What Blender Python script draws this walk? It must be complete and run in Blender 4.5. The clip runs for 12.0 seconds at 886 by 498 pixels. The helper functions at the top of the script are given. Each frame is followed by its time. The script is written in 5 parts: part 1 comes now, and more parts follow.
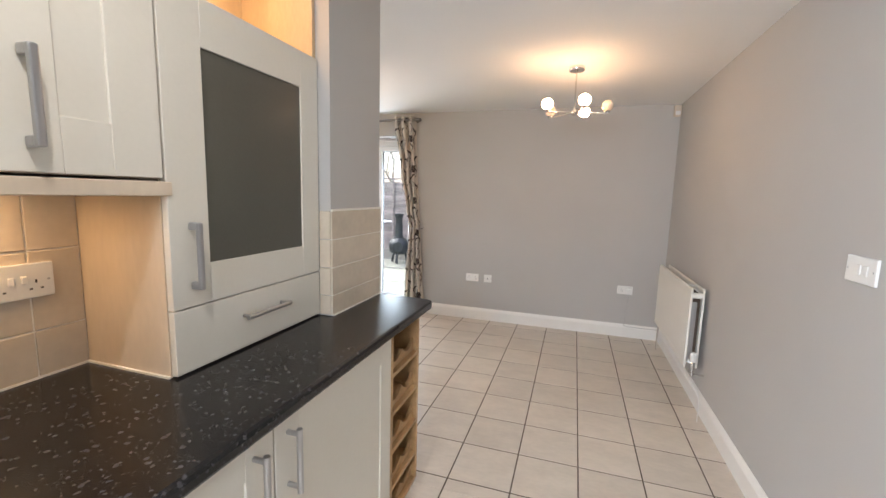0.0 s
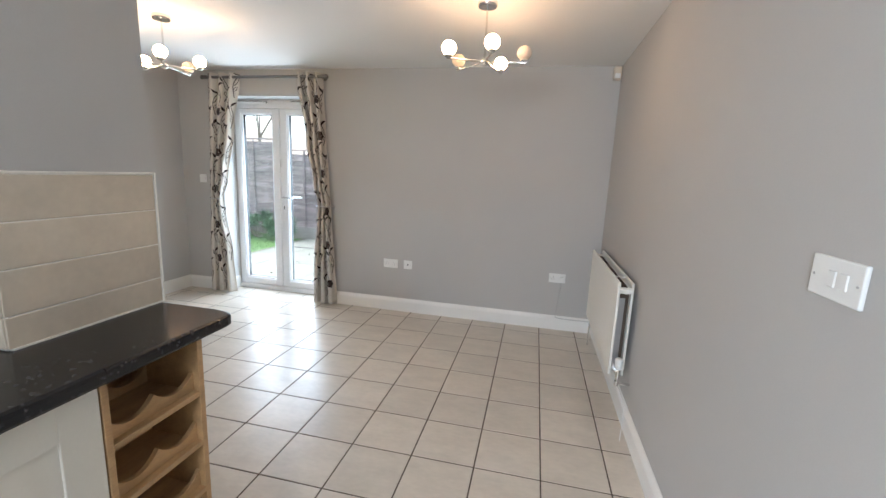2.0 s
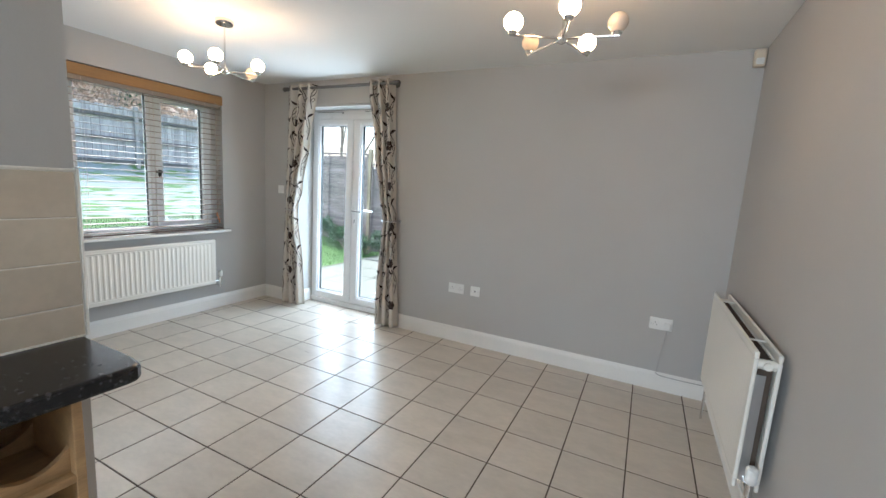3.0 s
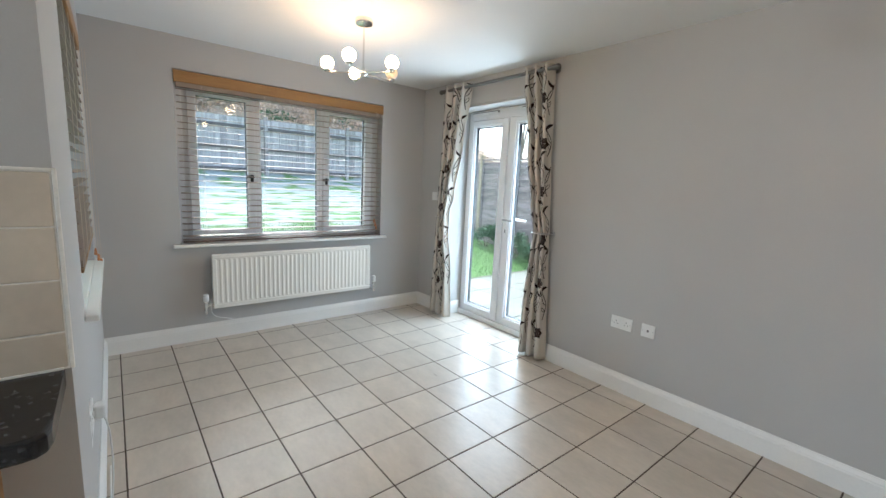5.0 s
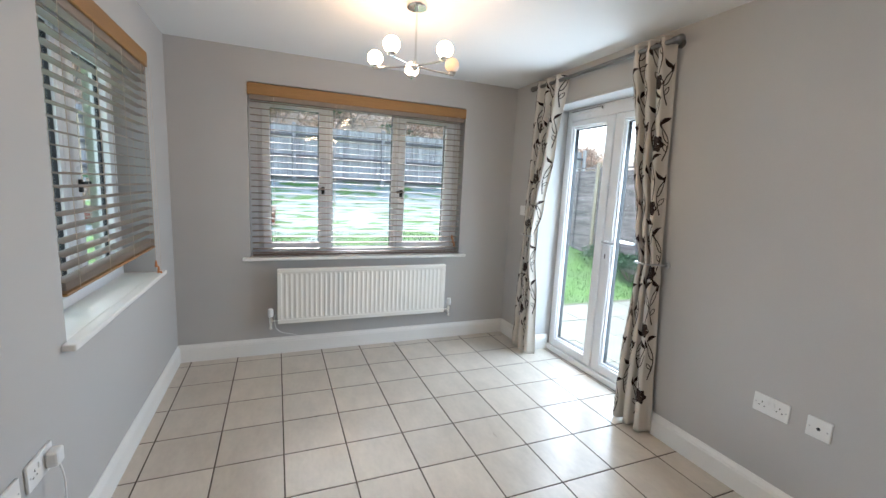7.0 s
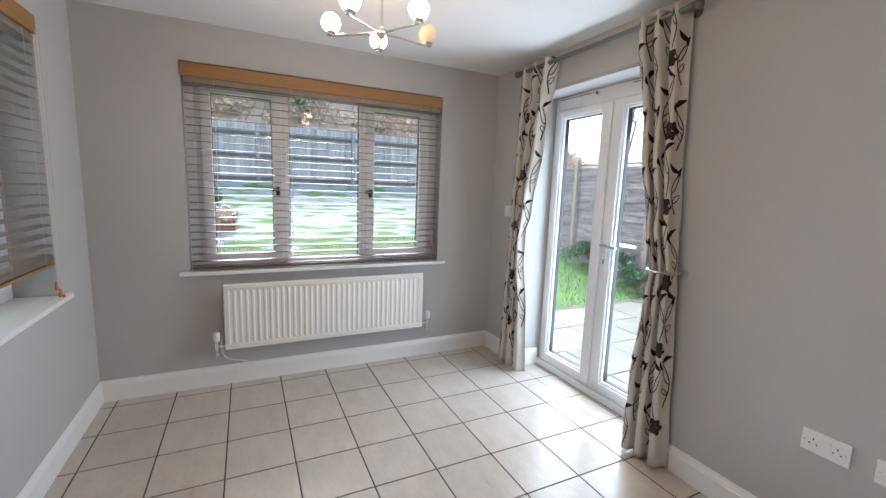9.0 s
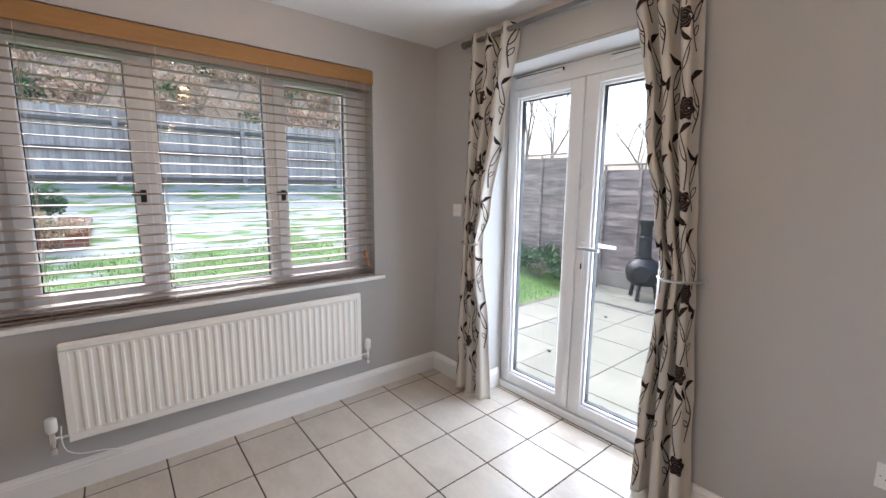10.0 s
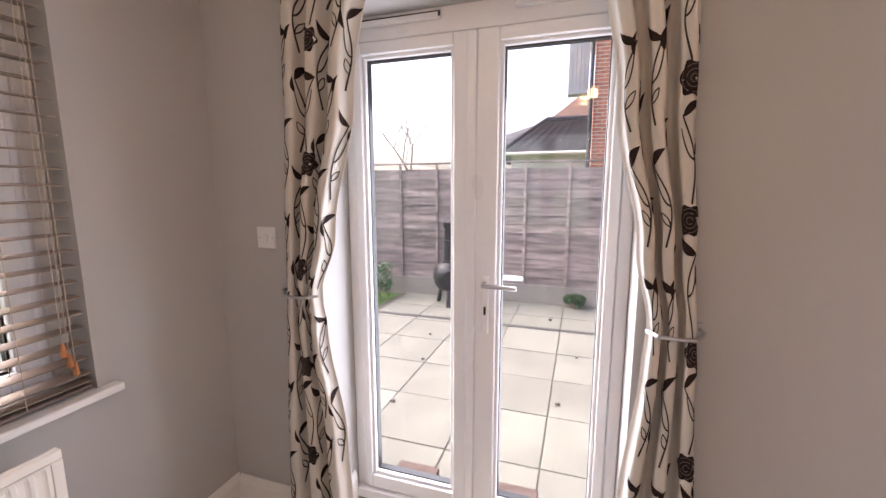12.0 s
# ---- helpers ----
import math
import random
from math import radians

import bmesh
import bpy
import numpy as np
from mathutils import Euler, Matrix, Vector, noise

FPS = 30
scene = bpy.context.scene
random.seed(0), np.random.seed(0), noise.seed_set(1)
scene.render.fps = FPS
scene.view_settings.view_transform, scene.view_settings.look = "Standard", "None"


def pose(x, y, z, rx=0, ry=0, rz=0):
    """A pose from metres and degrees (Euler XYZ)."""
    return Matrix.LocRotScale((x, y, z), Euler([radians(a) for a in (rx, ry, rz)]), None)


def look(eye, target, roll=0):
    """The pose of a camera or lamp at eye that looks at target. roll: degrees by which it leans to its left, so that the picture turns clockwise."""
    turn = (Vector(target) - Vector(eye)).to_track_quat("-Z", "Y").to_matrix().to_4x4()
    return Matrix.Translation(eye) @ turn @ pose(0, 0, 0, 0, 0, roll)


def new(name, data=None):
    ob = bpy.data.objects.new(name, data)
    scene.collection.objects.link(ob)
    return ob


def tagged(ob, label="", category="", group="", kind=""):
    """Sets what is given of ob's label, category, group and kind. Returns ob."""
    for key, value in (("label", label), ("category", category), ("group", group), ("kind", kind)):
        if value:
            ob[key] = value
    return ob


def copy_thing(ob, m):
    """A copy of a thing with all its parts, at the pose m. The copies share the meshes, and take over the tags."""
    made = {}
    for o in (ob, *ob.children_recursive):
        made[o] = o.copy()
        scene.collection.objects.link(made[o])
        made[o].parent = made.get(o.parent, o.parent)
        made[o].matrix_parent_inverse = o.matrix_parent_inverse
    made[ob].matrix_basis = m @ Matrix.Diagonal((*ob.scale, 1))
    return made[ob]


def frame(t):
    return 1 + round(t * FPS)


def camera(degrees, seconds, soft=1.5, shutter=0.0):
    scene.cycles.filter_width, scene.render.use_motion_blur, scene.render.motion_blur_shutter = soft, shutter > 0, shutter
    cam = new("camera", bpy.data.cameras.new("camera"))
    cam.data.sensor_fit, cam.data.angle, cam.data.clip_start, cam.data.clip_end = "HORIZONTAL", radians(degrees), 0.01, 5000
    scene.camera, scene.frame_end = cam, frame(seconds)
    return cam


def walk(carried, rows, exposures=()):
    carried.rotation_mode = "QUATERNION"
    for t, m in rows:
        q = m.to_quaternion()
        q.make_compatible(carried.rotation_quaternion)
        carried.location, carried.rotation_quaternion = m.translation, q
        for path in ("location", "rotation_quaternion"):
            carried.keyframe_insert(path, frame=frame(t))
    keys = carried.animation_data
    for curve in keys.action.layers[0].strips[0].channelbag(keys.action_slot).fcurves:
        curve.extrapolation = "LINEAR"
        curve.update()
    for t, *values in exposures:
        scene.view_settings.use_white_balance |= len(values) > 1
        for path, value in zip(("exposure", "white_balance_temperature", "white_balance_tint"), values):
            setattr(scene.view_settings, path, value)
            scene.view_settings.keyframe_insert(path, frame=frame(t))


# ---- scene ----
cam = camera(94.3, 12.0)
PATH = [
    (0, (0.011, 0.005, 1.43), (-0.586, 1.895, 1.163), 1.6),
    (0.5, (0.049, 0.036, 1.409), (-0.318, 1.975, 1.087), 1.5),
    (1, (0.158, 0.172, 1.405), (-0.115, 2.119, 1.038), 1.6),
    (1.5, (0.232, 0.411, 1.379), (-0.046, 2.354, 0.998), 2.0),
    (2, (0.304, 0.707, 1.397), (-0.114, 2.63, 1.035), 2.6),
    (2.5, (0.367, 0.994, 1.4), (-0.266, 2.861, 1.061), 3.2),
    (3, (0.377, 1.277, 1.373), (-0.49, 3.054, 1.071), 3.6),
    (3.5, (0.321, 1.532, 1.395), (-0.797, 3.166, 1.112), 3.6),
    (5.5, (0.208, 2.007, 1.362), (-1.414, 3.131, 1.041), 2.8),
    (6, (0.087, 2.201, 1.39), (-1.629, 3.18, 1.079), 3.1),
    (6.5, (0.013, 2.346, 1.409), (-1.791, 3.158, 1.114), 3.2),
    (8.5, (-0.119, 2.639, 1.372), (-1.968, 3.34, 1.074), 2.4),
    (9, (-0.411, 2.608, 1.386), (-2.194, 3.468, 1.098), 2.1),
    (9.5, (-0.75, 2.61, 1.367), (-2.428, 3.658, 1.075), 1.3),
    (10, (-1.083, 2.677, 1.392), (-2.616, 3.925, 1.09), 0.6),
    (10.5, (-1.419, 2.742, 1.386), (-2.744, 4.206, 1.065), 0.1),
    (11, (-1.675, 2.894, 1.373), (-2.772, 4.538, 1.065), -0.1),
    (11.5, (-1.866, 3.073, 1.419), (-2.714, 4.857, 1.1), -0.1),
    (12, (-2.03, 3.213, 1.433), (-2.655, 5.088, 1.129), -0.1),
]
EXPOSURES = [(0, 2.86, 6000, 10), (2, 2.72, 5600, 6), (3, 2.57, 5450, 3), (3.5, 2.52, 5400, 2), (5.5, 2.6, 5400, 2), (6.5, 2.62, 5450, 4), (8.5, 2.5, 5550, 8), (9.5, 2.47, 5650, 11), (10.5, 2.34, 6050, 17), (12, 2.45, 6550, 26)]
walk(cam, [(t, look(eye, target, roll)) for t, eye, target, roll in PATH], EXPOSURES)


# ---- light ----
world = bpy.data.worlds.new("world")
scene.world = world
world.use_nodes = True
wn = world.node_tree.nodes
sky = wn.new("ShaderNodeTexSky")
sky.sky_type, sky.sun_disc = "NISHITA", False
sky.sun_elevation, sky.sun_rotation = radians(48), radians(-85)
sky.air_density, sky.dust_density, sky.ozone_density = 1.0, 6.0, 1.0
grey = wn.new("ShaderNodeHueSaturation")
grey.inputs["Saturation"].default_value = 0.75
world.node_tree.links.new(sky.outputs[0], grey.inputs["Color"])
world.node_tree.links.new(grey.outputs[0], wn["Background"].inputs["Color"])
wn["Background"].inputs["Strength"].default_value = 0.15

sun_data = bpy.data.lights.new("sun", "SUN")
sun_data.energy, sun_data.angle, sun_data.color = 0.22, radians(70), (1.0, 0.97, 0.93)
sun = new("sun", sun_data)
sun.matrix_world = look((-9.33, 0.82, 10.4), (0, 0, 0))

# fill lamp added behind the walk, in an invented, unseen kitchen opening
kfill = bpy.data.lights.new("kitchen_fill_light", "AREA")
kfill.shape, kfill.size, kfill.size_y, kfill.energy, kfill.color = "RECTANGLE", 1.1, 0.6, 16, (0.95, 0.97, 1.0)
new("kitchen_fill_light", kfill).matrix_world = look((-0.50, -1.80, 1.73), (0.2, 0.5, 1.2))

# daylight in the openings of the garden doors and the south window
def opening_light(name, at, to, sx, sy, power):
    d = bpy.data.lights.new(name, "AREA")
    d.shape, d.size, d.size_y, d.energy, d.color = "RECTANGLE", sx, sy, power, (0.88, 0.95, 1.0)
    new(name, d).matrix_world = look(at, to)


opening_light("garden_door_light", (-2.41, 4.85, 0.95), (-2.41, 3.0, 0.95), 0.95, 1.60, 7.2)
opening_light("south_window_light", (-2.40, 1.50, 1.45), (-2.40, 3.0, 1.45), 0.95, 1.05, 0.7)


# a recessed ceiling spot over the worktop
spot = bpy.data.lights.new("kitchen_downlight", "AREA")
spot.shape, spot.size, spot.energy, spot.color = "DISK", 0.07, 1.2, (1.0, 0.90, 0.78)
new("kitchen_downlight", spot).matrix_world = look((-0.50, 0.22, 2.318), (-0.50, 0.221, 0))


# warm strip lamps of the kitchen cabinets
def strip_lamp(name, at, to, sx, sy, power):
    d = bpy.data.lights.new(name, "AREA")
    d.shape, d.size, d.size_y, d.energy, d.color = "RECTANGLE", sx, sy, power, (1.0, 0.6, 0.28)
    new(name, d).matrix_world = look(at, to)


strip_lamp("cabinet_strip_light", (-1.17, 0.46, 1.415), (-1.19, 0.47, 0.9), 0.05, 0.10, 0.22)
strip_lamp("alcove_light", (-1.08, 1.10, 2.24), (-1.10, 1.10, 1.9), 0.12, 0.12, 0.35)


# ---- materials ----
def mat(name, color, rough=0.5, metal=0.0, var=0.06, scale=8.0, fine=120.0, bump=0.0, bump_scale=None,
        stretch=(1, 1, 1), per_piece=0.0, coat=0.0, spec=0.5, color2=None, rough_var=0.08):
    m = bpy.data.materials.new(name)
    m.use_nodes = True
    nt = m.node_tree
    n, l = nt.nodes, nt.links
    b = n["Principled BSDF"]
    tc = n.new("ShaderNodeTexCoord")
    mp = n.new("ShaderNodeMapping")
    mp.inputs["Scale"].default_value = stretch
    l.new(tc.outputs["Object"], mp.inputs["Vector"])
    if per_piece:
        own = n.new("ShaderNodeObjectInfo")
        shift = n.new("ShaderNodeMath")
        shift.operation = "MULTIPLY"
        shift.inputs[1].default_value = 37.0
        l.new(own.outputs["Random"], shift.inputs[0])
        l.new(shift.outputs[0], mp.inputs["Location"])
    big = n.new("ShaderNodeTexNoise")
    big.inputs["Scale"].default_value, big.inputs["Detail"].default_value = scale, 4
    l.new(mp.outputs[0], big.inputs["Vector"])
    small = n.new("ShaderNodeTexNoise")
    small.inputs["Scale"].default_value, small.inputs["Detail"].default_value = fine, 3
    l.new(mp.outputs[0], small.inputs["Vector"])
    mix = n.new("ShaderNodeMix")
    mix.data_type = "RGBA"
    c = Vector(color)
    lo = tuple(c * (1 - var * 2)) if color2 is None else color2
    hi = tuple(min(v, 1.0) for v in c * (1 + var * 2)) if color2 is None else color
    mix.inputs[6].default_value, mix.inputs[7].default_value = (*lo, 1), (*hi, 1)
    add = n.new("ShaderNodeMath")
    add.operation = "MULTIPLY_ADD"
    add.inputs[1].default_value, add.inputs[2].default_value = 0.35, 0.0
    l.new(small.outputs[0], add.inputs[0])
    s2 = n.new("ShaderNodeMath")
    s2.operation = "MULTIPLY_ADD"
    s2.inputs[1].default_value = 0.65
    l.new(big.outputs[0], s2.inputs[0])
    l.new(add.outputs[0], s2.inputs[2])
    ramp = n.new("ShaderNodeMapRange")
    ramp.inputs["From Min"].default_value, ramp.inputs["From Max"].default_value = 0.3, 0.7
    l.new(s2.outputs[0], ramp.inputs["Value"])
    l.new(ramp.outputs[0], mix.inputs[0])
    out = mix.outputs[2]
    if per_piece:
        oi = n.new("ShaderNodeObjectInfo")
        hs = n.new("ShaderNodeHueSaturation")
        mr = n.new("ShaderNodeMapRange")
        mr.inputs["To Min"].default_value, mr.inputs["To Max"].default_value = 1 - per_piece, 1 + per_piece
        l.new(oi.outputs["Random"], mr.inputs["Value"])
        l.new(mr.outputs[0], hs.inputs["Value"])
        l.new(out, hs.inputs["Color"])
        out = hs.outputs[0]
    l.new(out, b.inputs["Base Color"])
    rr = n.new("ShaderNodeMapRange")
    rr.inputs["To Min"].default_value, rr.inputs["To Max"].default_value = max(rough - rough_var, 0.02), min(rough + rough_var, 1)
    l.new(big.outputs[0], rr.inputs["Value"])
    l.new(rr.outputs[0], b.inputs["Roughness"])
    b.inputs["Metallic"].default_value = metal
    b.inputs["Specular IOR Level"].default_value = spec
    b.inputs["Coat Weight"].default_value = coat
    if bump:
        bp = n.new("ShaderNodeBump")
        bp.inputs["Strength"].default_value, bp.inputs["Distance"].default_value = bump, 0.002
        if bump_scale:
            bn = n.new("ShaderNodeTexNoise")
            bn.inputs["Scale"].default_value = bump_scale
            l.new(mp.outputs[0], bn.inputs["Vector"])
            l.new(bn.outputs[0], bp.inputs["Height"])
        else:
            l.new(small.outputs[0], bp.inputs["Height"])
        l.new(bp.outputs[0], b.inputs["Normal"])
    return m


def glow(name, color, strength):
    m = bpy.data.materials.new(name)
    m.use_nodes = True
    b = m.node_tree.nodes["Principled BSDF"]
    b.inputs["Base Color"].default_value = (0.85, 0.8, 0.72, 1)
    b.inputs["Roughness"].default_value = 0.25
    b.inputs["Emission Color"].default_value = (*color, 1)
    b.inputs["Emission Strength"].default_value = strength
    return m


def glass(name, tint=(0.97, 0.985, 0.98)):
    m = bpy.data.materials.new(name)
    m.use_nodes = True
    n, l = m.node_tree.nodes, m.node_tree.links
    n.remove(n["Principled BSDF"])
    tr, gl, mx, fr = (n.new("ShaderNodeBsdf" + k) if k in ("Transparent", "Glossy") else n.new("ShaderNode" + k)
                      for k in ("Transparent", "Glossy", "MixShader", "LayerWeight"))
    tr.inputs[0].default_value = (*tint, 1)
    gl.inputs["Roughness"].default_value = 0.02
    fr.inputs["Blend"].default_value = 0.5
    pw = n.new("ShaderNodeMath")
    pw.operation = "POWER"
    pw.inputs[1].default_value = 4.5
    ad = n.new("ShaderNodeMath")
    ad.operation = "MULTIPLY_ADD"
    ad.inputs[1].default_value, ad.inputs[2].default_value = 0.55, 0.035
    l.new(fr.outputs["Facing"], pw.inputs[0])
    l.new(pw.outputs[0], ad.inputs[0])
    l.new(ad.outputs[0], mx.inputs[0])
    l.new(tr.outputs[0], mx.inputs[1])
    l.new(gl.outputs[0], mx.inputs[2])
    l.new(mx.outputs[0], n["Material Output"].inputs["Surface"])
    return m


PAINT = mat("grey_wall_paint", (0.475, 0.465, 0.45), 0.75, var=0.018, scale=1.3, fine=260, bump=0.12, spec=0.25)
CEILING = mat("white_ceiling_paint", (0.80, 0.80, 0.79), 0.85, var=0.012, scale=1.0, fine=200, bump=0.10, spec=0.2)
GLOSSWHITE = mat("white_gloss_wood_paint", (0.80, 0.79, 0.76), 0.32, var=0.02, scale=3, fine=90, bump=0.05)
UPVC = mat("white_upvc", (0.80, 0.80, 0.81), 0.30, var=0.015, scale=2, fine=60)
RUBBER = mat("black_rubber", (0.015, 0.015, 0.016), 0.6)
TILE = mat("beige_floor_tile", (0.565, 0.510, 0.435), 0.31, var=0.055, scale=5.0, fine=26, stretch=(1, 2.0, 1), per_piece=0.05, spec=0.5, bump=0.03, rough_var=0.07)
GROUT = mat("dark_grout", (0.085, 0.062, 0.047), 0.9, var=0.15, bump=0.3)
RADWHITE = mat("cream_white_radiator_enamel", (0.80, 0.78, 0.72), 0.35, var=0.012, scale=2)
PLASTIC = mat("white_plastic", (0.78, 0.78, 0.76), 0.35, var=0.012)
DARKHOLE = mat("dark_hole", (0.02, 0.02, 0.02), 0.7)
CHROME = mat("polished_chrome", (0.75, 0.74, 0.72), 0.10, metal=1.0, var=0.02, rough_var=0.04)
STEEL = mat("brushed_steel", (0.48, 0.48, 0.49), 0.36, metal=1.0, var=0.05, fine=200, stretch=(1, 1, 0.05))
POLEMETAL = mat("pewter_pole", (0.22, 0.21, 0.20), 0.38, metal=1.0)
OAK = mat("oak_veneer", (0.30, 0.155, 0.047), 0.45, var=0.10, scale=2.5, fine=30, stretch=(1, 1, 12), bump=0.08)
OAKS = mat("oak_veneer_side", (0.30, 0.155, 0.047), 0.45, var=0.10, scale=2.5, fine=30, stretch=(1, 1, 12), bump=0.08)
SLAT = mat("taupe_wooden_slat", (0.25, 0.20, 0.158), 0.45, var=0.07, scale=5, fine=60, stretch=(1, 10, 10))
SLATRAIL = mat("brown_blind_rail", (0.15, 0.11, 0.09), 0.5, var=0.1)
CORD = mat("beige_cord", (0.55, 0.47, 0.38), 0.8)
TASSEL = mat("orange_wood_tassel", (0.45, 0.17, 0.05), 0.4, var=0.1)
CREAMDOOR = mat("cream_cabinet_foil", (0.70, 0.665, 0.585), 0.42, var=0.015, scale=2, fine=90, bump=0.03)
CARCASS = mat("beige_cabinet_board", (0.62, 0.52, 0.40), 0.5, var=0.04, scale=5, fine=70, stretch=(1, 1, 0.3))
SMOKED = mat("smoked_glass_panel", (0.095, 0.092, 0.075), 0.32, var=0.04, scale=2, spec=0.4)
SPLASH = mat("cream_glazed_wall_tile", (0.62, 0.54, 0.43), 0.22, var=0.05, scale=6, fine=40, per_piece=0.04, bump=0.45, bump_scale=11)
CAULK = mat("white_sealant", (0.80, 0.77, 0.70), 0.5)
RACKWOOD = mat("pale_oak_rack", (0.45, 0.28, 0.13), 0.5, var=0.13, scale=4, fine=60, stretch=(6, 1, 6), bump=0.08)
FABRIC = mat("cream_curtain_cloth", (0.62, 0.58, 0.52), 0.9, var=0.03, scale=6, fine=420, bump=0.25, spec=0.1)
FLOCK = mat("dark_brown_flock", (0.028, 0.018, 0.016), 0.95, var=0.25, scale=40, fine=300, spec=0.1)
STEMBROWN = mat("brown_stem_print", (0.030, 0.020, 0.017), 0.9, var=0.2)
FLOCKLINE = mat("grey_brown_petal_line", (0.13, 0.11, 0.10), 0.9)
BULB_ON = glow("lit_opal_globe", (1.0, 0.57, 0.28), 8.6)
BULB_OFF = mat("unlit_opal_globe", (0.72, 0.60, 0.48), 0.25, var=0.01, spec=0.5)
PANE = glass("window_glass")
SLABM = mat("pale_concrete_slab", (0.180, 0.180, 0.150), 0.75, var=0.14, scale=2.6, fine=45, per_piece=0.07, bump=0.25)
JOINTM = mat("mossy_joint_sand", (0.10, 0.095, 0.07), 0.95, var=0.2, bump=0.4)
BLADE = mat("grass_blade", (0.085, 0.165, 0.05), 0.6, var=0.25, scale=2.5, fine=40)
FENCEM = mat("weathered_fence_board", (0.25, 0.20, 0.185), 0.85, var=0.30, scale=3, fine=40, stretch=(1, 1, 6), per_piece=0.22, bump=0.35)
FENCEW = mat("grey_featheredge_board", (0.44, 0.405, 0.39), 0.85, var=0.18, scale=3, fine=40, stretch=(6, 6, 1), per_piece=0.22, bump=0.35)
# timber darkened to paint in the fence's shadow gaps
RAILM = mat("shadow_gap_rail", (0.13, 0.115, 0.11), 0.85, var=0.2, scale=3, fine=40, bump=0.3)
POSTM = mat("pale_timber_post", (0.38, 0.30, 0.20), 0.8, var=0.14, scale=3, fine=50, stretch=(5, 5, 1), bump=0.25)
CONCM = mat("concrete_gravel_board", (0.26, 0.235, 0.205), 0.85, var=0.08, bump=0.25)
IRON = mat("black_cast_iron", (0.02, 0.022, 0.025), 0.5, metal=0.2, var=0.2, bump=0.3)
BARK = mat("bare_bark", (0.25, 0.20, 0.16), 0.9, var=0.2, bump=0.3)
LEAFG = mat("evergreen_leaf", (0.06, 0.12, 0.05), 0.55, var=0.3, scale=3)
LEAFB = mat("dry_brown_leaf", (0.56, 0.42, 0.31), 0.8, var=0.3, scale=2)
STONE = mat("dark_pebble", (0.10, 0.09, 0.08), 0.8)
ROOFT = mat("grey_roof_tile", (0.07, 0.07, 0.078), 0.95, var=0.15, scale=5, bump=0.3, spec=0.12)
CLAD = mat("grey_cladding_board", (0.30, 0.30, 0.32), 0.8, var=0.1)
RENDERW = mat("pale_render", (0.55, 0.53, 0.50), 0.85, var=0.05)
BRICK1 = mat("red_brick", (0.105, 0.068, 0.055), 0.85, var=0.15, scale=8, fine=60, per_piece=0.2, bump=0.4)


def worktop_material():
    m = mat("black_speckled_laminate", (0.010, 0.0093, 0.010), 0.24, var=0.2, spec=0.4, rough_var=0.05)
    n, l = m.node_tree.nodes, m.node_tree.links
    b = n["Principled BSDF"]
    tc = n.new("ShaderNodeTexCoord")
    base = b.inputs["Base Color"].links[0].from_socket
    for sc, th, col in ((66.0, 0.16, (0.055, 0.053, 0.056)), (105.0, 0.15, (0.060, 0.058, 0.060)), (180.0, 0.15, (0.035, 0.031, 0.030))):
        v = n.new("ShaderNodeTexVoronoi")
        v.inputs["Scale"].default_value = sc
        w = n.new("ShaderNodeTexNoise")
        w.inputs["Scale"].default_value = sc * 0.9
        ad = n.new("ShaderNodeMix")
        ad.data_type = "VECTOR"
        ad.inputs[0].default_value = 0.012
        l.new(tc.outputs["Object"], ad.inputs[4])
        l.new(w.outputs["Color"], ad.inputs[5])
        l.new(ad.outputs[1], v.inputs["Vector"])
        pick = n.new("ShaderNodeMath")
        pick.operation = "LESS_THAN"
        pick.inputs[1].default_value = th * 2
        l.new(v.outputs["Distance"], pick.inputs[0])
        sep = n.new("ShaderNodeSeparateColor")
        l.new(v.outputs["Color"], sep.inputs[0])
        some = n.new("ShaderNodeMath")
        some.operation = "GREATER_THAN"
        some.inputs[1].default_value = 0.80
        l.new(sep.outputs[0], some.inputs[0])
        both = n.new("ShaderNodeMath")
        both.operation = "MULTIPLY"
        l.new(pick.outputs[0], both.inputs[0])
        l.new(some.outputs[0], both.inputs[1])
        mx = n.new("ShaderNodeMix")
        mx.data_type = "RGBA"
        mx.inputs[7].default_value = (*col, 1)
        l.new(both.outputs[0], mx.inputs[0])
        l.new(base, mx.inputs[6])
        base = mx.outputs[2]
    l.new(base, b.inputs["Base Color"])
    return m


WORKTOP = worktop_material()


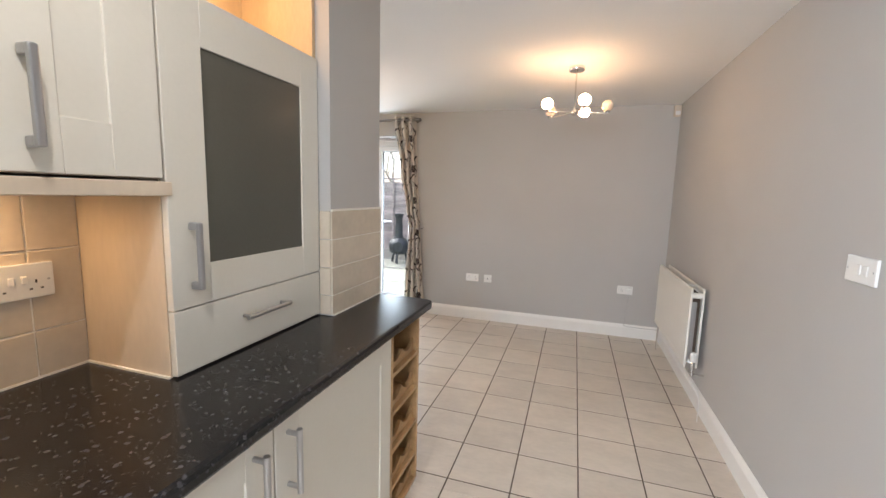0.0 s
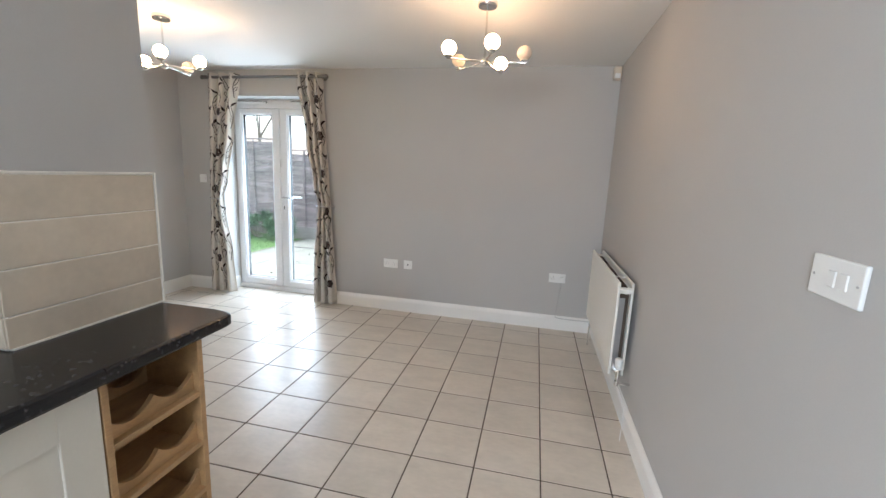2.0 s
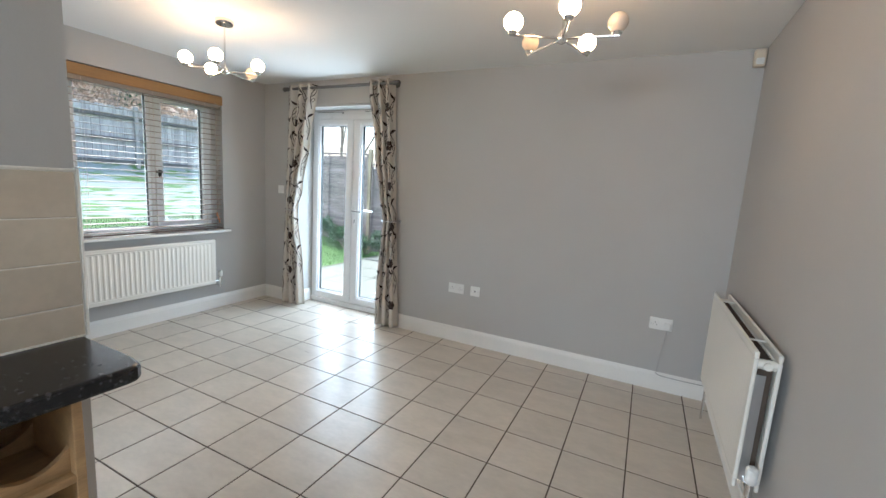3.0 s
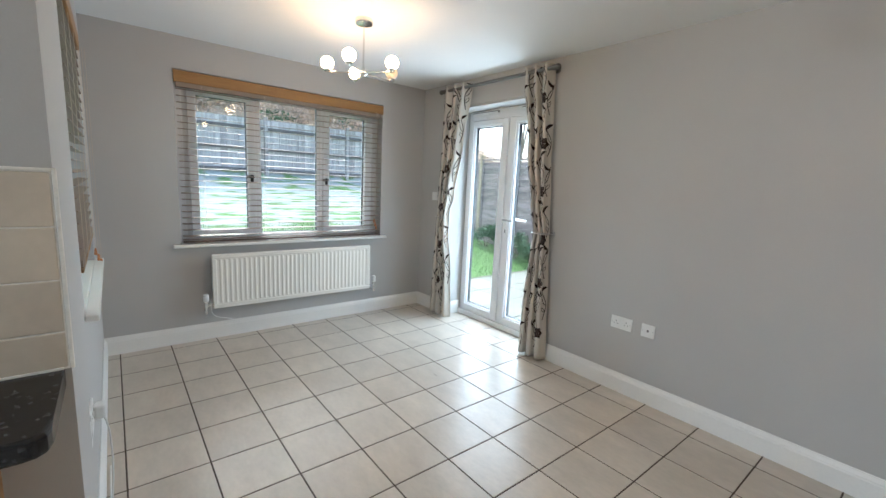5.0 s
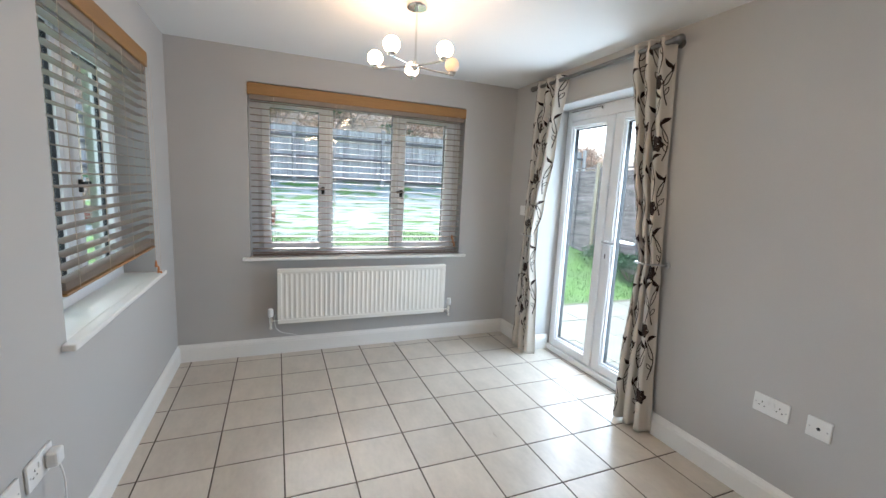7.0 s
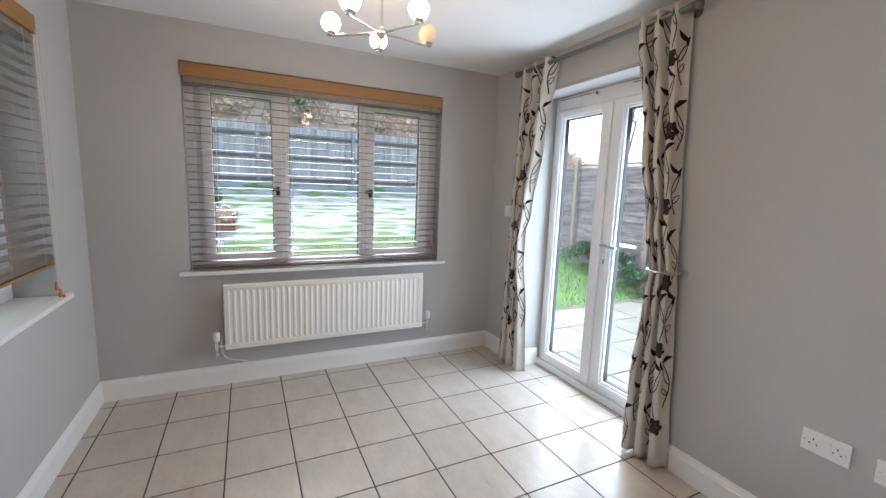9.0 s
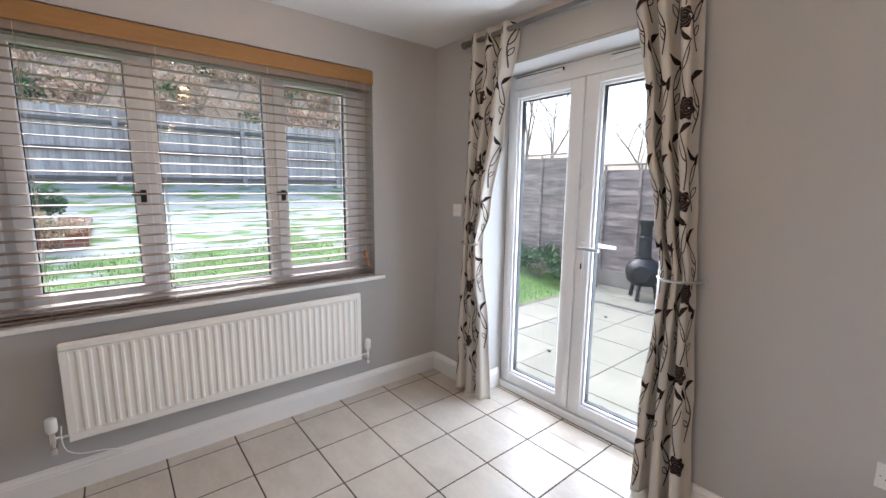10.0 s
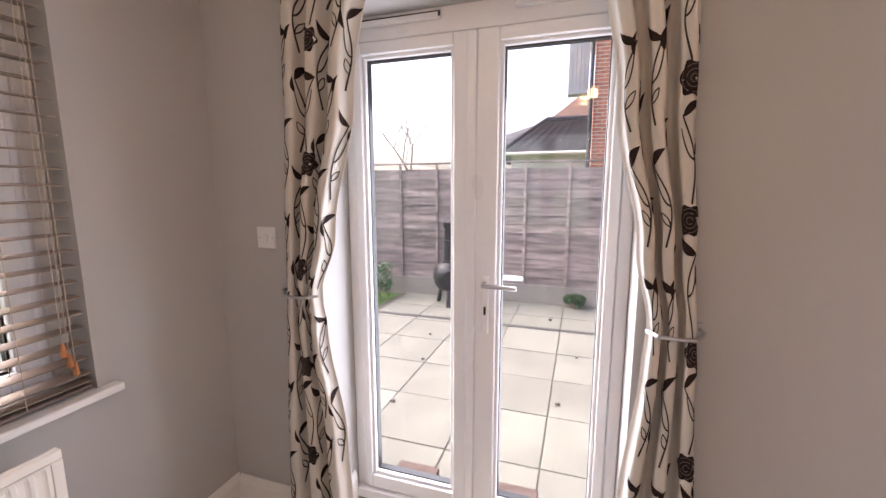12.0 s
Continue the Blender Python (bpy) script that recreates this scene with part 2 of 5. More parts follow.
def lawn_material():
    # green turf with patches of frost
    m = mat("frosted_lawn", (0.085, 0.165, 0.034), 0.95, var=0.25, scale=1.5, fine=30, bump=0.5)
    n, l = m.node_tree.nodes, m.node_tree.links
    b = n["Principled BSDF"]
    base = b.inputs["Base Color"].links[0].from_socket
    tc = n.new("ShaderNodeTexCoord")
    nz = n.new("ShaderNodeTexNoise")
    nz.inputs["Scale"].default_value, nz.inputs["Detail"].default_value = 1.5, 8
    streak = n.new("ShaderNodeMapping")
    streak.inputs["Scale"].default_value = (2.6, 1.0, 1.0)
    l.new(tc.outputs["Object"], streak.inputs["Vector"])
    l.new(streak.outputs[0], nz.inputs["Vector"])
    sx = n.new("ShaderNodeSeparateXYZ")
    l.new(tc.outputs["Object"], sx.inputs[0])
    grad = n.new("ShaderNodeMapRange")
    grad.inputs["From Min"].default_value, grad.inputs["From Max"].default_value = -6.0, -9.0
    grad.inputs["To Min"].default_value, grad.inputs["To Max"].default_value = -0.30, 0.06
    l.new(sx.outputs[0], grad.inputs["Value"])
    sm = n.new("ShaderNodeMath")
    l.new(nz.outputs[0], sm.inputs[0])
    l.new(grad.outputs[0], sm.inputs[1])
    st = n.new("ShaderNodeMapRange")
    st.inputs["From Min"].default_value, st.inputs["From Max"].default_value = 0.47, 0.57
    l.new(sm.outputs[0], st.inputs["Value"])
    mx = n.new("ShaderNodeMix")
    mx.data_type = "RGBA"
    mx.inputs[7].default_value = (0.27, 0.295, 0.28, 1)
    l.new(st.outputs[0], mx.inputs[0])
    l.new(base, mx.inputs[6])
    edge = n.new("ShaderNodeMapRange")
    edge.inputs["From Min"].default_value, edge.inputs["From Max"].default_value = -13.1, -13.4
    l.new(sx.outputs[0], edge.inputs["Value"])
    earth = n.new("ShaderNodeMix")
    earth.data_type = "RGBA"
    earth.inputs[7].default_value = (0.36, 0.28, 0.20, 1)
    l.new(edge.outputs[0], earth.inputs[0])
    l.new(mx.outputs[2], earth.inputs[6])
    l.new(earth.outputs[2], b.inputs["Base Color"])
    return m


LAWN = lawn_material()


# ---- building helpers ----
def box(bm, x0, x1, y0, y1, z0, z1, bevel=0.0, seg=1):
    r = bmesh.ops.create_cube(bm, size=1.0)
    vs = r["verts"]
    bmesh.ops.scale(bm, verts=vs, vec=(abs(x1 - x0), abs(y1 - y0), abs(z1 - z0)))
    bmesh.ops.translate(bm, verts=vs, vec=((x0 + x1) / 2, (y0 + y1) / 2, (z0 + z1) / 2))
    if bevel:
        es = list({e for v in vs for e in v.link_edges})
        bmesh.ops.bevel(bm, geom=es, offset=bevel, segments=seg, profile=0.5, affect="EDGES")


def boxes(*rows, bevel=0.0, seg=1):
    bm = bmesh.new()
    for r in rows:
        box(bm, *r, bevel=bevel, seg=seg)
    return bm


def tube(bm, a, b, r0, r1=None, n=14):
    a, b = Vector(a), Vector(b)
    d = b - a
    g = bmesh.ops.create_cone(bm, cap_ends=True, segments=n, radius1=r0, radius2=r0 if r1 is None else r1, depth=d.length)
    m = Matrix.Translation((a + b) / 2) @ d.to_track_quat("Z", "Y").to_matrix().to_4x4()
    bmesh.ops.transform(bm, matrix=m, verts=g["verts"])


def tubes(*rows, n=14):
    bm = bmesh.new()
    for r in rows:
        tube(bm, *r, n=n)
    return bm


def ball(bm, c, r, sx=1, sy=1, sz=1, u=20, v=12):
    g = bmesh.ops.create_uvsphere(bm, u_segments=u, v_segments=v, radius=r)
    bmesh.ops.scale(bm, verts=g["verts"], vec=(sx, sy, sz))
    bmesh.ops.translate(bm, verts=g["verts"], vec=c)


def lathe(profile, n=28, c=(0, 0)):
    """Turned shape: (radius, z) rows about a vertical axis at c."""
    bm = bmesh.new()
    rings = []
    for r, z in profile:
        rings.append([bm.verts.new((c[0] + r * math.cos(2 * math.pi * k / n), c[1] + r * math.sin(2 * math.pi * k / n), z)) for k in range(n)])
    for p, q in zip(rings, rings[1:]):
        for k in range(n):
            bm.faces.new((p[k], p[(k + 1) % n], q[(k + 1) % n], q[k]))
    bm.faces.new(rings[0][::-1])
    bm.faces.new(rings[-1])
    return bm


def extruded(outline, depth, plane="yz"):
    """A flat outline pushed along the third axis by depth, from zero."""
    bm = bmesh.new()
    put = {"yz": lambda a, b, d: (d, a, b), "xz": lambda a, b, d: (a, d, b), "xy": lambda a, b, d: (a, b, d)}[plane]
    lo = [bm.verts.new(put(a, b, 0)) for a, b in outline]
    hi = [bm.verts.new(put(a, b, depth)) for a, b in outline]
    k = len(outline)
    bm.faces.new(lo)
    bm.faces.new(hi[::-1])
    for i in range(k):
        bm.faces.new((lo[i], hi[i], hi[(i + 1) % k], lo[(i + 1) % k]))
    bmesh.ops.recalc_face_normals(bm, faces=bm.faces)
    return bm


def mesh_of(name, bm, material, M=None, smooth=False):
    if M is not None:
        bm.transform(M)
    me = bpy.data.meshes.new(name)
    bm.to_mesh(me)
    bm.free()
    if smooth:
        me.polygons.foreach_set("use_smooth", [True] * len(me.polygons))
        me.set_sharp_from_angle(angle=radians(40))
    me.materials.append(material)
    return me


def thing(name, at, label, category, group="", kind=""):
    e = new(name)
    e.empty_display_size = 0.1
    e.location = at
    return tagged(e, label, category, group, kind)


def part(name, bm, material, parent, label="", M=None, smooth=False):
    """One mesh, built in world places, under a thing or a part."""
    ob = new(name, mesh_of(name, bm, material, M, smooth))
    ob.parent = parent
    if parent.type == "EMPTY":
        ob.matrix_parent_inverse = Matrix.Translation(parent.location).inverted()
    return tagged(ob, label)


def solo(name, bm, material, label, category, group="", kind="", M=None, smooth=False):
    return tagged(new(name, mesh_of(name, bm, material, M, smooth)), label, category, group, kind)


def structure(name, bm, material, label="", category="", M=None):
    return tagged(new(name, mesh_of(name, bm, material, M)), label, category, kind="structure")


def piece(name, me, parent, m):
    """A piece that shares its mesh, at the pose m in the world."""
    ob = new(name, me)
    ob.parent = parent
    if parent.type == "EMPTY":
        ob.matrix_parent_inverse = Matrix.Translation(parent.location).inverted()
    ob.matrix_basis = m
    return ob


# ---- the shell ----
WEST, EAST, NORTH, SOUTH, CEIL = -3.465, 0.914, 4.541, 1.762, 2.333
KBACK, PIER, HALL = -1.255, -0.876, 1.296
PEND = 1.783                                     # north end of the wall stub
KSOUTH, KEAST = -1.7, 2.2
W0, W1, WZ0, WZ1 = 2.27, 4.03, 0.785, 2.10       # west window, along y
S0, S1 = -3.00, -1.80                            # south window, along x
D0, D1, DZ = -2.965, -1.855, 2.10                # garden doors, along x

structure("floor", boxes((WEST, EAST, SOUTH - 0.1, NORTH, -0.12, -0.0016), (KBACK, KEAST, KSOUTH, SOUTH - 0.1, -0.12, -0.0016),
                         (D0, D1, NORTH, 4.73, -0.12, -0.0016)), GROUT, "beige ceramic tiled floor with dark grout", "floor")
structure("ceiling", boxes((WEST - 0.3, KEAST + 0.3, KSOUTH - 0.3, NORTH + 0.3, CEIL, CEIL + 0.2)), CEILING, "smooth white painted ceiling", "ceiling")
structure("wall_west", boxes((WEST - 0.3, WEST, SOUTH, W0, -0.12, CEIL), (WEST - 0.3, WEST, W1, NORTH, -0.12, CEIL),
                             (WEST - 0.3, WEST, W0, W1, -0.12, WZ0), (WEST - 0.3, WEST, W0, W1, WZ1, CEIL)), PAINT, "grey painted wall with a wide window", "wall")
structure("wall_north", boxes((WEST - 0.3, D0, NORTH, NORTH + 0.3, -0.12, CEIL), (D1, EAST + 0.3, NORTH, NORTH + 0.3, -0.12, CEIL),
                              (D0, D1, NORTH, NORTH + 0.3, DZ, CEIL)), PAINT, "grey painted wall with garden doors", "wall")
structure("wall_south", boxes((WEST - 0.3, S0, SOUTH - 0.3, SOUTH, -0.12, CEIL), (S1, PIER - 0.345, SOUTH - 0.3, SOUTH, -0.12, CEIL),
                              (S0, S1, SOUTH - 0.3, SOUTH, -0.12, WZ0), (S0, S1, SOUTH - 0.3, SOUTH, WZ1, CEIL),
                              (PIER - 0.345, PIER, 1.375, PEND, -0.12, CEIL)), PAINT, "grey painted wall with a window and a stub end", "wall")
structure("wall_east", boxes((EAST, EAST + 0.3, HALL, NORTH, -0.12, CEIL), (EAST + 0.3, KEAST + 0.3, HALL, HALL + 0.3, -0.12, CEIL)), PAINT, "plain grey painted wall", "wall")
structure("wall_kitchen", boxes((KBACK - 0.3, KBACK, KSOUTH, 1.375, -0.12, CEIL)), PAINT, "grey painted wall behind the cabinets", "wall")
# unseen stub added to keep the fill lamp's light off the splashback
structure("wall_kitchen_baffle", boxes((KBACK, -0.60, -0.45, -0.35, -0.12, CEIL)), PAINT, "plain grey painted wall end, added unseen to block the fill lamp", "wall")
structure("wall_kitchen_east", boxes((KEAST, KEAST + 0.3, KSOUTH - 0.3, HALL, -0.12, CEIL)), PAINT, "plain grey painted wall", "wall")
# unseen wall; its opening is added only to house the kitchen fill lamp
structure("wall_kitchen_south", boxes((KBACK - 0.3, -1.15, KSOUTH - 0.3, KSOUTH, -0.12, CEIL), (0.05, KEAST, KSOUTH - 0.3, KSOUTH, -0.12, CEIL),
                                      (-1.15, 0.05, KSOUTH - 0.3, KSOUTH, -0.12, 1.4), (-1.15, 0.05, KSOUTH - 0.3, KSOUTH, 2.05, CEIL)), PAINT, "plain grey painted wall with an opening added for the fill lamp", "wall")


# ---- skirting boards ----
def skirting(name, a, b, inward):
    """A moulded board along the wall from a to b on plan; inward is the unit way into the room."""
    a, b, n = Vector(a), Vector(b), Vector(inward)
    prof = [(0, 0), (0.016, 0), (0.016, 0.098), (0.0125, 0.105), (0.0145, 0.109), (0.010, 0.118), (0.006, 0.126), (0.004, 0.134), (0, 0.134)]
    bm = bmesh.new()
    ends = []
    for p in (a, b):
        ends.append([bm.verts.new((p.x + n.x * d, p.y + n.y * d, z)) for d, z in prof])
    k = len(prof)
    for i in range(k):
        bm.faces.new((ends[0][i], ends[0][(i + 1) % k], ends[1][(i + 1) % k], ends[1][i]))
    bm.faces.new(ends[0][::-1])
    bm.faces.new(ends[1])
    bmesh.ops.recalc_face_normals(bm, faces=bm.faces)
    return structure(name, bm, GLOSSWHITE, "white painted moulded skirting board", "skirting board")


skirting("baseboard_west", (WEST, SOUTH), (WEST, NORTH), (1, 0))
skirting("baseboard_north_1", (WEST + 0.016, NORTH), (D0, NORTH), (0, -1))
skirting("baseboard_north_2", (D1, NORTH), (EAST - 0.016, NORTH), (0, -1))
skirting("baseboard_east", (EAST, HALL), (EAST, NORTH), (-1, 0))
skirting("baseboard_south", (WEST + 0.016, SOUTH), (PIER - 0.345, SOUTH), (0, 1))
skirting("baseboard_stub", (PIER - 0.345, PEND), (PIER, PEND), (0, 1))
skirting("baseboard_reveal_1", (D0, NORTH), (D0, 4.72), (1, 0))
skirting("baseboard_reveal_2", (D1, NORTH), (D1, 4.72), (-1, 0))
skirting("baseboard_hall", (EAST, HALL), (1.14, HALL), (0, -1))
structure("trim_hall_architrave", boxes((1.148, 1.215, HALL - 0.02, HALL - 0.001, 0, 2.08), (1.160, 1.2, HALL - 0.027, HALL - 0.02, 0, 2.07), bevel=0.004), GLOSSWHITE, "white painted door architrave", "architrave")
structure("door_hall", boxes((1.215, 1.98, HALL - 0.012, HALL - 0.002, 0.01, 2.03)), OAK, "plain oak veneered door", "door")


# ---- windows ----
def window(name, M, u0, u1, z0, z1, lights, label, sill_over, sill_top, f0=0.100):
    """A white upvc window in its own frame: u along the wall, y outward, z up. lights: (u0, u1, casement)."""
    w = thing(name, M @ Vector(((u0 + u1) / 2, 0.1, z0)), label, "window", kind="structure")
    f1 = f0 + 0.065
    part("window_frame", boxes((u0, u1, f0, f1, z1 - 0.055, z1), (u0, u1, f0, f1, z0, z0 + 0.06), (u0, u0 + 0.055, f0, f1, z0 + 0.06, z1 - 0.055),
                               (u1 - 0.055, u1, f0, f1, z0 + 0.06, z1 - 0.055), bevel=0.004), UPVC, w, M=M)
    for (a, b, cas), (c, d, cas2) in zip(lights, lights[1:]):
        part("mullion", boxes(((b + c) / 2 - 0.038, (b + c) / 2 + 0.038, f0 + 0.002, f1 - 0.002, z0 + 0.06, z1 - 0.055), bevel=0.004), UPVC, w, M=M)
    mids = [u0 + 0.05] + [(p[1] + q[0]) / 2 for p, q in zip(lights, lights[1:])] + [u1 - 0.05]
    for (a, b, cas), m0, m1 in zip(lights, mids, mids[1:]):
        lo, hi = (z0 + 0.115, z1 - 0.150) if cas else (z0 + 0.075, z1 - 0.095)
        if cas:
            g = 0.062
            s = part("casement", boxes((a - g, b + g, f0 - 0.014, f1 - 0.01, hi, hi + g), (a - g, b + g, f0 - 0.014, f1 - 0.01, lo - g + 0.012, lo),
                                       (a - g, a, f0 - 0.014, f1 - 0.01, lo, hi), (b, b + g, f0 - 0.014, f1 - 0.01, lo, hi), bevel=0.004), UPVC, w, M=M)
            e = b + g * 0.5 if a < (u0 + u1) / 2 else a - g * 0.5
            part("window_handle", boxes((e - 0.012, e + 0.012, f0 - 0.026, f0 - 0.0135, 1.30, 1.36), (e - 0.008, e + 0.008, f0 - 0.05, f0 - 0.026, 1.335, 1.35),
                                        (e - 0.05, e + 0.010, f0 - 0.058, f0 - 0.046, 1.332, 1.352), bevel=0.003), DARKHOLE, s, "black window handle", M=M)
        part("inner_frame", boxes((m0, a, f0 + 0.006, f1 - 0.008, z0 + 0.05, z1 - 0.05), (b, m1, f0 + 0.006, f1 - 0.008, z0 + 0.05, z1 - 0.05),
                                  (a, b, f0 + 0.006, f1 - 0.008, z0 + 0.05, lo), (a, b, f0 + 0.006, f1 - 0.008, hi, z1 - 0.05)), UPVC, w, M=M)
        part("gasket", boxes((a - 0.001, b + 0.001, f0 + 0.018, f0 + 0.040, hi - 0.004, hi + 0.003), (a - 0.001, b + 0.001, f0 + 0.018, f0 + 0.040, lo - 0.003, lo + 0.004),
                             (a - 0.003, a + 0.004, f0 + 0.018, f0 + 0.040, lo, hi), (b - 0.004, b + 0.003, f0 + 0.018, f0 + 0.040, lo, hi)), RUBBER, w, "black glazing seal", M=M)
        p = part("pane", boxes((a, b, f0 + 0.024, f0 + 0.030, lo, hi)), PANE, w, M=M)
        p.visible_shadow = False
    part("window_sill", boxes((u0 - sill_over, u1 + sill_over, -0.045, 0.0, sill_top - 0.026, sill_top), (u0, u1, -0.002, f0, sill_top - 0.024, sill_top - 0.0005), bevel=0.006, seg=2), GLOSSWHITE, w, "white painted window board", M=M)
    return w


MW = pose(WEST, 0, 0, 0, 0, 90)      # u = world y
MS = pose(0, SOUTH, 0, 0, 0, 180)    # u = minus world x
window("window_1", MW, W0, W1, WZ0, WZ1, [(2.42, 2.785, True), (2.896, 3.396, False), (3.51, 3.885, True)],
       "white three-light upvc window with a painted sill", 0.055, 0.80)
window("window_2", MS, -S1, -S0, WZ0, WZ1, [(-S1 + 0.14, -S1 + 0.53, False), (-S1 + 0.67, -S0 - 0.14, True)],
       "white two-light upvc window with a painted sill", 0.05, 0.80, 0.165)
# surround of the invented opening round the kitchen fill lamp
structure("added_window_3", boxes((-1.15, 0.05, -1.93, -1.87, 1.4, 1.46), (-1.15, 0.05, -1.93, -1.87, 1.99, 2.05), (-1.15, -1.09, -1.93, -1.87, 1.46, 1.99), (-0.01, 0.05, -1.93, -1.87, 1.46, 1.99)), UPVC, "white upvc window surround, added unseen behind the walk", "window")


def blind(M, u0, u1, top, bottom, pelmet_h, label, tilt, pitch, stack):
    """A wooden slatted blind that hangs in a window's recess behind an oak pelmet."""
    b = thing("venetian_blind", M @ Vector(((u0 + u1) / 2, 0.04, top)), label, "blind", "window blinds")
    m_wood = OAK if abs(M[0][0]) > 0.5 else OAKS
    part("pelmet", boxes((u0 - 0.004, u1 + 0.004, -0.014, 0.0, top - pelmet_h, top), (u0 - 0.003, u0 + 0.009, 0.0, 0.05, top - pelmet_h, top), (u1 - 0.009, u1 + 0.003, 0.0, 0.05, top - pelmet_h, top), bevel=0.003), m_wood, b, "oak veneered pelmet board", M=M)
    part("headrail", boxes((u0 + 0.01, u1 - 0.01, 0.002, 0.042, top - pelmet_h - 0.034, top - 0.002), bevel=0.002), SLAT, b, M=M)
    sl = bmesh.new()
    half, k = (u1 - u0) / 2 - 0.012, 6
    rows = []
    for i in range(k + 1):
        q = -0.025 + 0.05 * i / k
        zz = 0.0025 * (1 - (q / 0.025) ** 2)
        rows.append([sl.verts.new((x, q, zz + h)) for x, h in ((-half, 0.0015), (half, 0.0015), (half, -0.0015), (-half, -0.0015))])
    for p, q in zip(rows, rows[1:]):
        for j in range(4):
            sl.faces.new((p[j], q[j], q[(j + 1) % 4], p[(j + 1) % 4]))
    sl.faces.new(rows[0])
    sl.faces.new(rows[-1][::-1])
    bmesh.ops.recalc_face_normals(sl, faces=sl.faces)
    me = mesh_of("slat", sl, SLAT)
    z, rng = top - pelmet_h - 0.045, random.Random(7)
    low = bottom + 0.02
    while z > low + stack * 0.006:
        piece("slat", me, b, M @ pose((u0 + u1) / 2, 0.018, z, tilt + rng.uniform(-1.5, 1.5), rng.uniform(-0.06, 0.06), 0))
        z -= pitch
    for s in range(stack):
        piece("slat", me, b, M @ pose((u0 + u1) / 2, 0.018, low + 0.004 + s * 0.0055, rng.uniform(-1, 1), 0, 0))
    part("bottom_rail", boxes((u0 + 0.012, u1 - 0.012, -0.008, 0.044, bottom, bottom + 0.012), bevel=0.004, seg=2), SLATRAIL if stack < 2 else OAKS, b, M=M)
    for fr in (0.10, 0.36, 0.64, 0.90):
        u = u0 + (u1 - u0) * fr
        part("ladder_cord", tubes(((u, -0.009, bottom + 0.01), (u, -0.009, top - 0.085), 0.0011), ((u, 0.046, bottom + 0.01), (u, 0.046, top - 0.05), 0.0011), n=5), CORD, b, M=M)
        part("cord_button", boxes((u - 0.008, u + 0.008, 0.010, 0.026, bottom - 0.006, bottom)), DARKHOLE, b, M=M)
    return b


blind(MW, W0 + 0.004, W1 - 0.004, 2.092, 0.808, 0.082, "taupe wooden slatted blind, lowered, with an oak pelmet", 4, 0.048, 1)
blind(MS, -S1 + 0.004, -S0 - 0.004, 2.092, 0.955, 0.082, "taupe wooden slatted blind, raised above the sill, with an oak pelmet", 6, 0.048, 4)


def tassel(at, drop, label):
    x, y, z = at
    t = thing("blind_cord_tassel", at, label, "blind cord", "blind cords")
    for i, dz in enumerate((0.0, -0.035, -0.065)):
        part("cord", tubes(((x, y + i * 0.012, z + drop), (x, y + i * 0.012, z + dz), 0.0011), n=5), CORD, t)
        part("wooden_weight", lathe([(0.002, z + dz + 0.004), (0.005, z + dz), (0.007, z + dz - 0.02), (0.009, z + dz - 0.034), (0.006, z + dz - 0.038)], 12, (x, y + i * 0.012)), TASSEL, t, "orange turned wooden weight", smooth=True)


tassel((WEST + 0.022, W1 - 0.085, 0.975), 1.045, "orange wooden cord weights hanging by the blind")
tassel((S0 + 0.05, SOUTH + 0.012, 0.875), 1.15, "orange wooden cord weights hanging above the sill")


